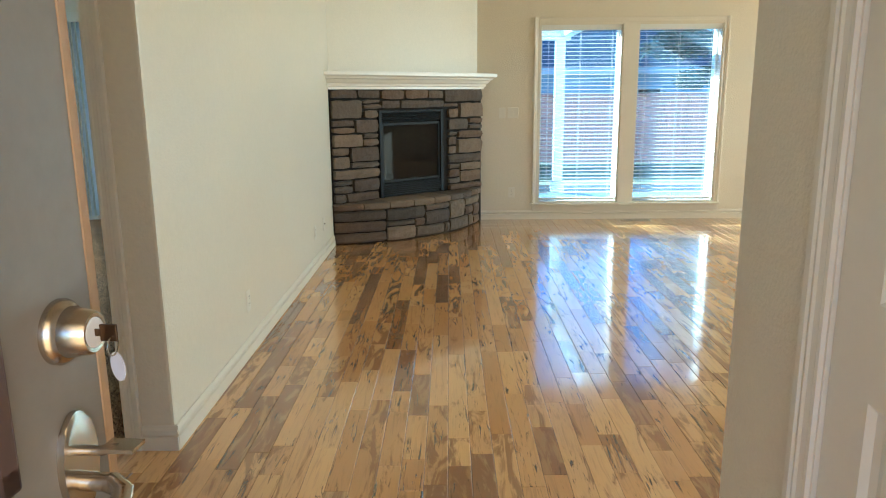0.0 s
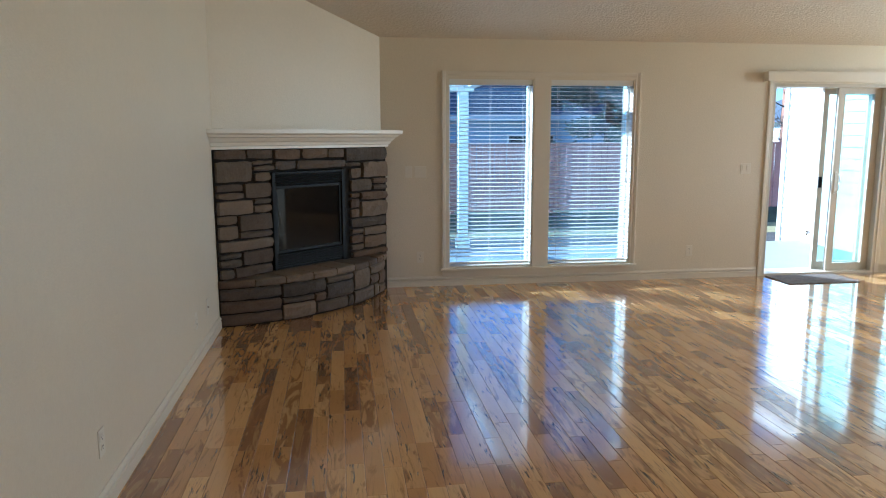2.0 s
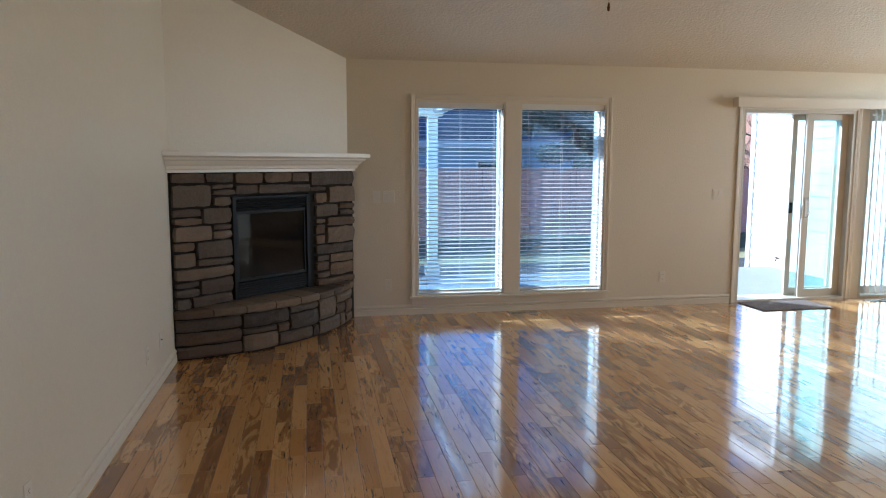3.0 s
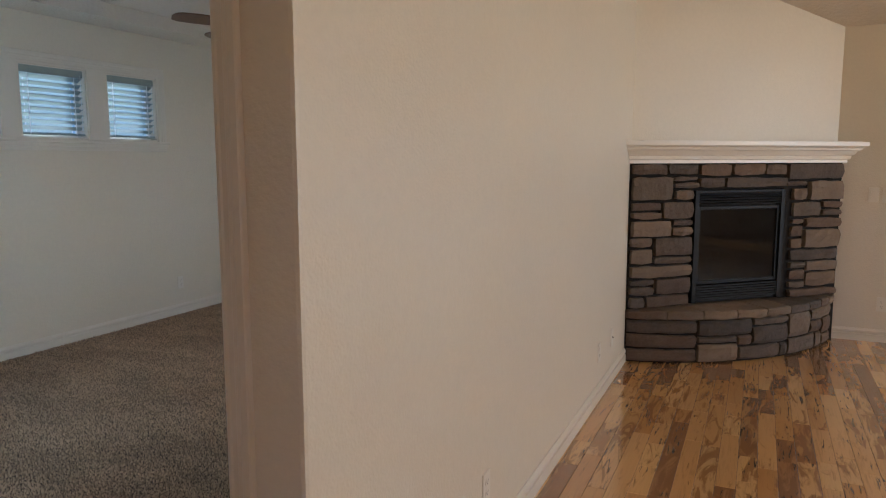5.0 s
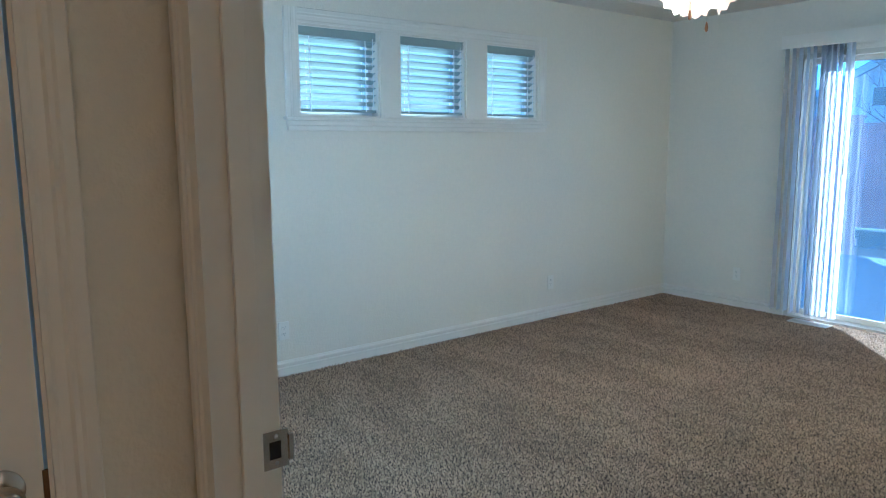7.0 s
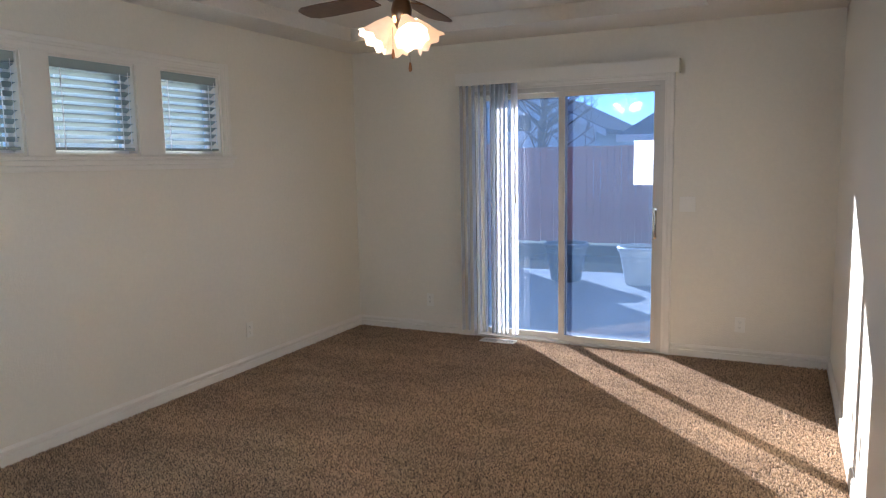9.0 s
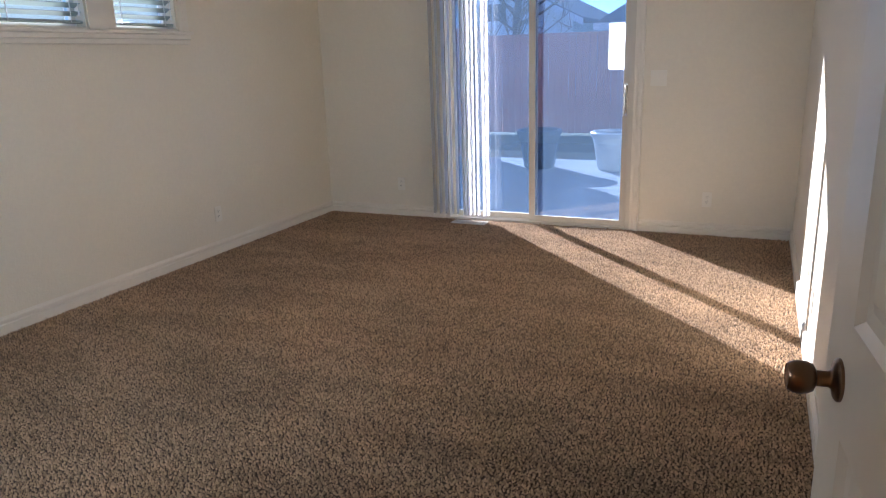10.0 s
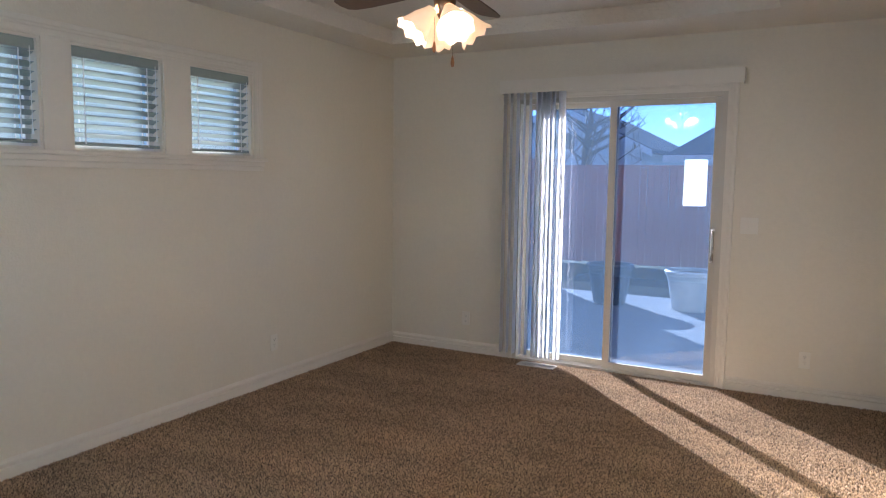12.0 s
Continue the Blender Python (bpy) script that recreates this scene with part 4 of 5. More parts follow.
for s0, s1, z0, z1 in LEFT + LEFT_LOW + TOP + RIGHT + RIGHT_LOW:
    seed += 1
    s0, s1, z0, z1 = s0 * K + 0.003, s1 * K - 0.003, z0 + 0.002, z1 - 0.003
    bm = rock(s1 - s0, z1 - z0, 0.034 + 0.018 * random.Random(seed * 7).random(), seed)
    bm.transform(Matrix.Translation((s0, 0, z0)))
    part("stone", bm, STONE, fp)

# firebox: black frame, louvres, glass
fb = part("firebox_frame", boxes(((0.53, -0.028, 0.39), (0.565, 0.03, 1.215)), ((1.30, -0.028, 0.39), (1.335, 0.03, 1.215)), ((0.565, -0.028, 1.195), (1.30, 0.03, 1.215)), ((0.565, -0.010, 0.39), (1.30, 0.03, 0.405))), BLACK, fp, "black metal firebox frame", bevel=0.003)
for z0, n in ((1.10, 5), (0.405, 6)):
    for k in range(n):
        bm = bmesh.new()
        z = z0 + 0.008 + k * 0.0185
        prism(bm, [(0.565, -0.026, z), (0.565, -0.022, z + 0.010), (0.565, 0.02, z + 0.017), (0.565, 0.02, z + 0.004)], (0.735, 0, 0))
        part("louvre", bm, BLACK, fb)
part("glass_frame", boxes(((0.565, -0.014, 0.525), (0.588, 0.01, 1.098)), ((1.277, -0.014, 0.525), (1.30, 0.01, 1.098)), ((0.588, -0.014, 1.072), (1.277, 0.01, 1.098)), ((0.588, -0.014, 0.525), (1.277, 0.01, 0.55))), BLACK, fb, bevel=0.003)
part("fire_glass", boxes(((0.584, -0.004, 0.546), (1.281, 0.004, 1.076))), FIREGLASS, fb, "dark reflecting firebox glass")

# bowed raised hearth: three courses of stone and a cap of slabs
HC, HS = 0.925, 0.27            # middle and rise of the bow
HALF = 0.935
HR = (HALF ** 2 + HS ** 2) / (2 * HS)


def bow(s, extra=0.0):
    """Distance of the bow's front from the face."""
    return math.sqrt(max(0.0, HR ** 2 - (s - HC) ** 2)) - (HR - HS) + 0.03 + extra


bm = bmesh.new()
arc = [(HC - HALF + 2 * HALF * i / 24) for i in range(25)]
prism(bm, [(s, -bow(s, -0.035), 0.0) for s in arc] + [(HC + HALF, 0.05, 0), (HC - HALF, 0.05, 0)], (0, 0, 0.32))
part("hearth_core", bm, MORTAR, fp)


def bow_block(s0, s1, z0, z1, depth, name, proud, seed, extra=0.0, rough=0.006):
    rng = random.Random(seed)
    bm = bmesh.new()
    n = max(2, round((s1 - s0) / 0.06))
    rows = []
    for j, z in enumerate((z0, z0 + (z1 - z0) * 0.2, (z0 + z1) / 2, z1 - (z1 - z0) * 0.2, z1)):
        row = []
        for i in range(n + 1):
            s = s0 + (s1 - s0) * i / n
            e = proud - (0.012 if j in (0, 4) else 0) - (0.010 if i in (0, n) else 0) + rng.uniform(-rough, rough)
            row.append(bm.verts.new((s + rng.uniform(-0.002, 0.002), -bow(s, e + extra), z + rng.uniform(-0.003, 0.003))))
        rows.append(row)
    for a, b in zip(rows, rows[1:]):
        for i in range(n):
            bm.faces.new((a[i], a[i + 1], b[i + 1], b[i]))
    ring = rows[0] + [r[-1] for r in rows[1:]] + rows[-1][-2::-1] + [r[0] for r in rows[-2:0:-1]]
    back = [bm.verts.new((v.co.x, min(0.04, v.co.y + depth), v.co.z)) for v in ring]
    for k in range(len(ring)):
        bm.faces.new((ring[k], back[k], back[(k + 1) % len(ring)], ring[(k + 1) % len(ring)]))
    bm.faces.new(back)
    part(name, bm, STONE, fp)


HEARTH = [(0.0, 0.44, 0.215, 0.31), (0.0, 0.44, 0.11, 0.205), (0.0, 0.44, 0.012, 0.10), (0.455, 0.86, 0.20, 0.31), (0.455, 0.74, 0.145, 0.19), (0.75, 0.86, 0.12, 0.19), (0.455, 0.75, 0.012, 0.135),
          (0.875, 1.20, 0.255, 0.31), (0.875, 1.20, 0.12, 0.245), (0.765, 1.12, 0.012, 0.11), (1.13, 1.20, 0.012, 0.11), (1.215, 1.47, 0.135, 0.31), (1.215, 1.55, 0.012, 0.125),
          (1.485, 1.84, 0.23, 0.31), (1.485, 1.66, 0.135, 0.22), (1.675, 1.85, 0.10, 0.22), (1.565, 1.66, 0.012, 0.125), (1.675, 1.85, 0.012, 0.09)]
for k, (s0, s1, z0, z1) in enumerate(HEARTH):
    bow_block(s0 + 0.004, s1 - 0.004, z0 + 0.002, z1 - 0.003, 0.07, "hearth_stone", -0.002, 100 + k)
edges = [-0.01, 0.23, 0.47, 0.72, 0.97, 1.20, 1.42, 1.60, 1.74, 1.87]
for k, (s0, s1) in enumerate(zip(edges, edges[1:])):
    bow_block(s0 + 0.004, s1 - 0.004, 0.318, 0.378, 0.6, "cap_slab", 0.02, 200 + k, rough=0.003)

# mantel shelf: stacked crown mouldings, cut to the walls at both ends
bm = bmesh.new()
prof = [(y * 0.7, z) for y, z in [(0.0, 1.41), (-0.055, 1.41), (-0.055, 1.432), (-0.075, 1.438), (-0.082, 1.462), (-0.10, 1.470), (-0.125, 1.498), (-0.15, 1.506), (-0.158, 1.522), (-0.19, 1.530), (-0.198, 1.536), (-0.198, 1.565), (0.0, 1.565)]]
# ends follow the side wall (left) and the back wall (right)
left = [bm.verts.new((0.0 + (y) * (FN.x / FU.x) * 1.0, y, z)) for y, z in prof]
right = [bm.verts.new((FLEN - 0.045 - y * 1.0, y, z)) for y, z in prof]
k = len(prof)
for i in range(k):
    j = (i + 1) % k
    bm.faces.new((left[i], left[j], right[j], right[i]))
bm.faces.new(left[::-1])
bm.faces.new(right)
part("mantel", bm, TRIM, fp, "cream stacked-moulding mantel shelf")
part("mantel_top", boxes(((0.01, -0.135, 1.5655), (FLEN + 0.04, 0.14, 1.5685))), TRIM, fp)


# ---------- outlets, switches, registers ----------
def outlet(m, cable=False, label="almond duplex outlet low on the wall"):
    o = thing("wall_outlet", m, label, "outlet", "wall outlets")
    part("plate", boxes(((-0.035, -0.005, -0.057), (0.035, 0.0, 0.057))), PLATE, o, bevel=0.002)
    if cable:
        bm = bmesh.new()
        lathe(bm, [(0.006, 0), (0.006, 0.004), (0.003, 0.004), (0.003, 0.01), (0, 0.01)], 12, Matrix.Translation((0, -0.005, 0)) @ Matrix.Rotation(radians(90), 4, "X"))
        part("socket", bm, BRONZE, o)
        return o
    for z in (0.020, -0.020):
        bm = bmesh.new()
        prism(bm, [(0.0165 * math.cos(a), -0.004, z + max(-0.0145, min(0.0145, 0.0175 * math.sin(a)))) for a in [i * math.pi / 12 for i in range(24)]], (0, -0.003, 0))
        s = part("socket", bm, PLATE, o)
        part("slots", boxes(((-0.0075, -0.0074, z), (-0.0055, -0.0069, z + 0.008)), ((0.0055, -0.0074, z), (0.0075, -0.0069, z + 0.008)), ((-0.002, -0.0074, z - 0.009), (0.002, -0.0069, z - 0.005))), DARK, s)
    return o


def switch(m, gangs, label):
    o = thing("light_switch", m, label, "switch", "light switches")
    w = 0.035 + 0.023 * (gangs - 1)
    part("plate", boxes(((-w, -0.005, -0.057), (w, 0.0, 0.057))), PLATE, o, bevel=0.002)
    for g in range(gangs):
        x = (g - (gangs - 1) / 2) * 0.046
        bm = bmesh.new()
        prism(bm, [(x - 0.0165, -0.005, -0.033), (x - 0.0165, -0.0065, -0.033), (x - 0.0165, -0.0095, 0.033), (x - 0.0165, -0.005, 0.033)], (0.033, 0, 0))
        part("rocker", bm, PLATE, o)
    return o


TO_NEGY, TO_POSX, TO_NEGX = Matrix(), Matrix.Rotation(radians(90), 4, "Z"), Matrix.Rotation(radians(-90), 4, "Z")
T = Matrix.Translation
outlet(T((XL, 4.27, 0.29)) @ TO_POSX)
outlet(T((XL, 6.20, 0.29)) @ TO_POSX)
outlet(T((XL, 6.60, 0.29)) @ TO_POSX, True, "almond cable outlet low on the wall")
outlet(T((0.994, YB, 0.30)))
outlet(T((3.882, YB, 0.30)))
outlet(T((XBL, 7.04, 0.30)) @ TO_POSX)
outlet(T((XBL, 4.673, 0.29)) @ TO_POSX)
outlet(T((XBL, 4.36, 0.29)) @ TO_POSX, True, "almond cable outlet low on the bedroom wall")
outlet(T((-4.11, YBB, 0.293)))
outlet(T((-1.53, YBB, 0.28)))
outlet(T((XR, 6.35, 0.29)) @ TO_NEGX)
outlet(T((XR, 6.75, 0.29)) @ TO_NEGX)
switch(T((0.885, YB, 1.16)), 1, "single almond rocker switch beside the fireplace")
switch(T((1.003, YB, 1.16)), 2, "double almond rocker switch beside the window")
switch(T((4.47, YB, 1.165)), 2, "double almond rocker switch beside the glass door")
switch(T((-1.922, YBB, 1.177)), 2, "double almond rocker switch beside the bedroom glass door")


def register(at, label):
    r = thing("floor_register", at, label, "register", "floor registers")
    part("frame", boxes(((-0.15, -0.06, 0), (0.15, -0.045, 0.006)), ((-0.15, 0.045, 0), (0.15, 0.06, 0.006)), ((-0.15, -0.045, 0), (-0.135, 0.045, 0.006)), ((0.135, -0.045, 0), (0.15, 0.045, 0.006))), FRAME, r)
    # dark sheet coloured as the shade below the fins
    part("shade_sheet", boxes(((-0.135, -0.045, 0.0003), (0.135, 0.045, 0.0012))), DARK, r)
    me = mesh_of("fin", boxes(((-0.0022, -0.045, 0.001), (0.0022, 0.045, 0.0055))), FRAME)
    for i in range(22):
        f = new("fin", me)
        f.parent = r
        f.location = (-0.126 + i * 0.012, 0, 0)


register((2.34, 8.315, 0.0), "almond metal floor register below the window")
register((-3.40, 8.44, 0.014), "almond metal floor register in the carpet")
dm = thing("door_mat", (5.15, 8.19, 0.002), "thin dark woven mat lying inside the open glass door", "mat")
part("woven_sheet", boxes(((-0.40, -0.22, 0), (0.40, 0.22, 0.008))), MAT, dm, bevel=0.003)
dm2 = thing("floor_register", (6.35, 8.25, 0.0), "dark metal floor register below the vertical blind", "register")
part("frame", boxes(((-0.16, -0.05, 0), (0.16, 0.05, 0.006))), BRONZE, dm2, bevel=0.002)


# ---------- ceiling fans ----------
def ceiling_fan(m, ceiling_z, turn, label, spread=0.10, lit=True):
    """Fan with five blades and a four-lamp kit; m stands at the bottom of the lamp kit."""
    f = thing("ceiling_fan", m, label, "ceiling fan", "ceiling fans")
    top = ceiling_z - m.translation.z
    bm = bmesh.new()
    lathe(bm, [(0, 0.24), (0.06, 0.245), (0.10, 0.27), (0.125, 0.31), (0.125, 0.36), (0.10, 0.40), (0.05, 0.42), (0.03, 0.44), (0, 0.44)], 36)
    part("motor", bm, BRONZE, f, "dark bronze motor housing", smooth=True)
    bm = bmesh.new()
    lathe(bm, [(0.013, 0.42), (0.013, top - 0.03), (0.03, top - 0.06), (0.07, top - 0.02), (0.07, top)], 24)
    part("downrod", bm, BRONZE, f, smooth=True)
    bm = bmesh.new()
    lathe(bm, [(0, 0.10), (0.018, 0.10), (0.03, 0.13), (0.045, 0.16), (0.05, 0.20), (0.04, 0.24), (0.0, 0.245)], 24)
    kit = part("lamp_kit", bm, BRONZE, f, smooth=True)
    for k in range(5):
        R = Matrix.Rotation(radians(turn + 72 * k), 4, "Z")
        bm = bmesh.new()
        out = [(0.17, -0.055), (0.30, -0.066), (0.50, -0.072), (0.60, -0.066), (0.64, -0.045), (0.65, 0), (0.64, 0.045), (0.60, 0.066), (0.50, 0.072), (0.30, 0.066), (0.17, 0.055)]
        prism(bm, [(x, y, 0.262 + y * 0.2) for x, y in out], (0, 0, 0.007))
        bm.transform(R)
        bl = part("blade", bm, BLADE, f, "dark walnut fan blade")
        bm = bmesh.new()
        prism(bm, [(0.09, -0.02, 0.268), (0.17, -0.012, 0.270), (0.24, -0.035, 0.266), (0.24, 0.035, 0.274), (0.17, 0.012, 0.272), (0.09, 0.02, 0.272)], (0, 0, 0.006))
        bm.transform(R)
        part("blade_iron", bm, BRONZE, bl)
    for k in range(4):
        R = Matrix.Rotation(radians(turn + 20 + 90 * k), 4, "Z")
        base = R @ T((spread * 0.55, 0, 0.155)) @ Matrix.Rotation(radians(180 - 42), 4, "Y")
        bm = bmesh.new()
        segs = 32
        rings = []
        for r, z in ((0.022, 0.0), (0.03, 0.02), (0.046, 0.055), (0.055, 0.085), (0.066, 0.115), (0.078, 0.135)):
            ring = []
            for i in range(segs):
                a = 2 * math.pi * i / segs
                flute = 1 + 0.05 * (z / 0.135) ** 2 * math.cos(8 * a)
                dz = 0.008 * (z / 0.135) ** 4 * math.cos(8 * a)
                ring.append(bm.verts.new(base @ Vector((r * flute * math.cos(a), r * flute * math.sin(a), z + dz))))
            rings.append(ring)
        for a, b in zip(rings, rings[1:]):
            for i in range(segs):
                bm.faces.new((a[i], a[(i + 1) % segs], b[(i + 1) % segs], b[i]))
        part("shade", bm, SHADE if lit else ALABASTER, kit, "scalloped alabaster glass shade", smooth=True)
        bm = bmesh.new()
        lathe(bm, [(0, 0.02), (0.012, 0.025), (0.02, 0.05), (0.022, 0.07), (0.014, 0.088), (0, 0.092)], 16, base)
        part("bulb", bm, BULB if lit else ALABASTER, kit, smooth=True)
    for x, y, z in ((0.045, -0.01, -0.075), (-0.025, -0.045, -0.015)):
        bm = bmesh.new()
        tube(bm, [(x, y, 0.16), (x, y, z + 0.035)], 0.0012, 5)
        ch = part("pull_chain", bm, NICKEL, kit)
        bm = bmesh.new()
        lathe(bm, [(0, z - 0.012), (0.006, z - 0.008), (0.0085, z + 0.006), (0.005, z + 0.028), (0.002, z + 0.036), (0, z + 0.037)], 12, T((x, y, 0)))
        part("pull", bm, WOODTAN if lit else BRONZE, ch, "turned wooden pull", smooth=True)
    return f


ALABASTER = mat("alabaster_unlit", (0.80, 0.72, 0.58), 0.35, var=0.06, scale=12)
ceiling_fan(T((-2.905, 5.975, 2.035)), 2.62, 26, "bronze ceiling fan with walnut blades and lit glass shades")
ceiling_fan(T((1.79, 5.28, 2.37)), EAVE_Z + PITCH * (YB - 5.28), 25, "bronze ceiling fan hanging from the living room vault", lit=False)

# ---------- garden ----------
GZ = -0.30
ground = solid("ground", boxes(((-400, YOUT - 0.02, -0.9), (400, 700, GZ)), ((-400, -500, -0.9), (400, YF - 0.14, GZ))), GRASS, "dull green winter lawn reaching far", "lawn")
solid("patio", boxes(((-6.5, YOUT, GZ), (7.35, 11.6, -0.12)), ((-6.5, 11.6, GZ), (-1.4, 13.2, -0.12))), CONCRETE, "pale concrete patio slab", "patio", bevel=0.01)
# unseen slab, added to keep blue sky light out of the entry
solid("roof_sky_block", boxes(((-3, -2.5, 2.75), (3, YF - 0.15, 2.9))), SIDING, "plain white slab added over the porch to block sky light", "roof")
solid("porch", boxes(((-3, -2.5, GZ), (3, YF - 0.15, -0.04))), CONCRETE, "concrete porch slab", "porch")
solid("ground_bed", boxes(((-1.4, 11.6, GZ), (12, 13.6, GZ + 0.03))), MULCH, "dark bark mulch bed", "bed")
solid("ground_dry", boxes(((-8, 13.6, GZ), (14, 15.2, GZ + 0.012))), DRYGRASS, "strip of dry yellow grass", "lawn")


def fence(x0, x1, y, base, top):
    """Board fence: boards with gaps, cap rail and posts."""
    f = thing("fence", (x0, y, base), "red-brown stained board fence with cap rail", "fence")
    h = top - base
    me = mesh_of("board", boxes(((0.0, -0.01, 0.05), (0.135, 0.01, h - 0.04))), FENCE)
    n = int((x1 - x0) / 0.145)
    for i in range(n):
        b = new("board", me)
        b.parent = f
        b.location = (i * 0.145, random.choice((-0.012, 0.012)) if i % 2 else 0.0, random.uniform(-0.012, 0.012))
    part("cap_rail", boxes(((0, -0.07, h - 0.04), (x1 - x0, 0.07, h))), FENCE, f)
    part("rail", boxes(((0, 0.015, 0.3), (x1 - x0, 0.055, 0.39))), FENCE, f)
    me = mesh_of("post", boxes(((-0.045, 0.02, -0.1), (0.045, 0.11, h - 0.04))), FENCE)
    for i in range(int((x1 - x0) / 2.4) + 1):
        p = new("post", me)
        p.parent = f
        p.location = (i * 2.4, 0, 0)
    return f


fence(-2.0, 18.0, 17.9, GZ, 1.36)
fence(-20.0, -2.0, 17.9, GZ, 1.78)
# run out of view, added to throw shade over the bedroom's patio
fence(-9.4, -5.05, 13.3, GZ, 1.78)


def house(at, w, d, eave, rise, hip, wall_m, label, windows, face_gable=False):
    """Neighbouring house seen over the fence: walls, roof with fascia, windows."""
    h = thing("house", at, label, "house")
    part("wall", boxes(((-w / 2, 0, 0), (w / 2, d, eave))), wall_m, h)
    o = 0.5
    bm = bmesh.new()
    if face_gable:
        for s in (-1, 1):
            prism(bm, [(s * (w / 2 + o), -o, eave - o * rise / (w / 2)), (0, -o, eave + rise), (0, -o, eave + rise + 0.2), (s * (w / 2 + o), -o, eave + 0.2 - o * rise / (w / 2))], (0, d + 2 * o, 0))
        g = bmesh.new()
        prism(g, [(-w / 2, 0.01, eave), (w / 2, 0.01, eave), (0, 0.01, eave + rise)], (0, d - 0.02, 0))
        part("gable", g, wall_m, h)
    else:
        e = [(-w / 2 - o, -o), (w / 2 + o, -o), (w / 2 + o, d + o), (-w / 2 - o, d + o)]
        r = [(-w / 2 + hip, d / 2), (w / 2 - hip, d / 2)]
        v = [bm.verts.new((x, y, eave)) for x, y in e] + [bm.verts.new((x, y, eave + rise)) for x, y in r]
        for q in ((0, 1, 5, 4), (1, 2, 5), (2, 3, 4, 5), (3, 0, 4), (3, 2, 1, 0)):
            bm.faces.new([v[i] for i in q])
    roof = part("roof", bm, ROOF, h)
    if face_gable:
        bm = bmesh.new()
        for s in (-1, 1):
            prism(bm, [(s * (w / 2 + o), -o - 0.03, eave - o * rise / (w / 2) - 0.1), (0, -o - 0.03, eave + rise - 0.1), (0, -o - 0.03, eave + rise + 0.16), (s * (w / 2 + o), -o - 0.03, eave + 0.16 - o * rise / (w / 2))], (0, 0.03, 0))
        part("fascia", bm, SIDING, roof)
    else:
        part("fascia", boxes(((-w / 2 - o, -o - 0.04, eave - 0.2), (w / 2 + o, -o - 0.002, eave + 0.02))), SIDING, roof)
    for x, z, ww, hh in windows:
        wd = part("window", boxes(((x - ww / 2, -0.04, z), (x + ww / 2, 0.02, z + hh))), SIDING, h)
        part("pane", boxes(((x - ww / 2 + 0.08, -0.05, z + 0.08), (x - 0.03, -0.041, z + hh - 0.08)), ((x + 0.03, -0.05, z + 0.08), (x + ww / 2 - 0.08, -0.041, z + hh - 0.08))), FIREGLASS, wd)
    return h


house((2.7, 27.0, -0.5), 17.0, 12.0, 2.75, 4.2, 5.0, BLUESIDE, "blue-grey single-storey house with dark hip roof behind the fence", [(4.4, 1.0, 1.8, 1.1), (-1.5, 1.0, 1.6, 1.1)])
house((-11.3, 31.0, -0.4), 6.5, 10.0, 3.1, 1.6, 0, SIDING, "pale house with a low gable behind the fence", [(0.0, 3.0, 1.3, 0.8)], True)
house((-22, 30.0, -0.4), 9, 10, 2.8, 2.6, 3, BLUESIDE, "blue-grey house with hip roof further along", [(1, 1, 1.5, 1.1)])
house((27.5, 31.0, -0.4), 9, 10, 2.6, 2.4, 3, SIDING, "pale house with dark roof beyond the fence", [(-2, 0.9, 1.5, 1.1)])
ch = thing("chimney", (17.6, 27.0, GZ), "brick chimney rising behind the fence", "chimney")
part("stack", boxes(((-0.4, -0.4, 0), (0.4, 0.4, 4.2))), BRICK, ch)
part("crown", boxes(((-0.48, -0.48, 4.2), (0.48, 0.48, 4.35))), CONCRETE, ch)
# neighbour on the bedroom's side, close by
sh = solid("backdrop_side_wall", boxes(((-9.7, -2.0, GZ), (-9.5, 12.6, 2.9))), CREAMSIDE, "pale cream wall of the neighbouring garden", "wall")


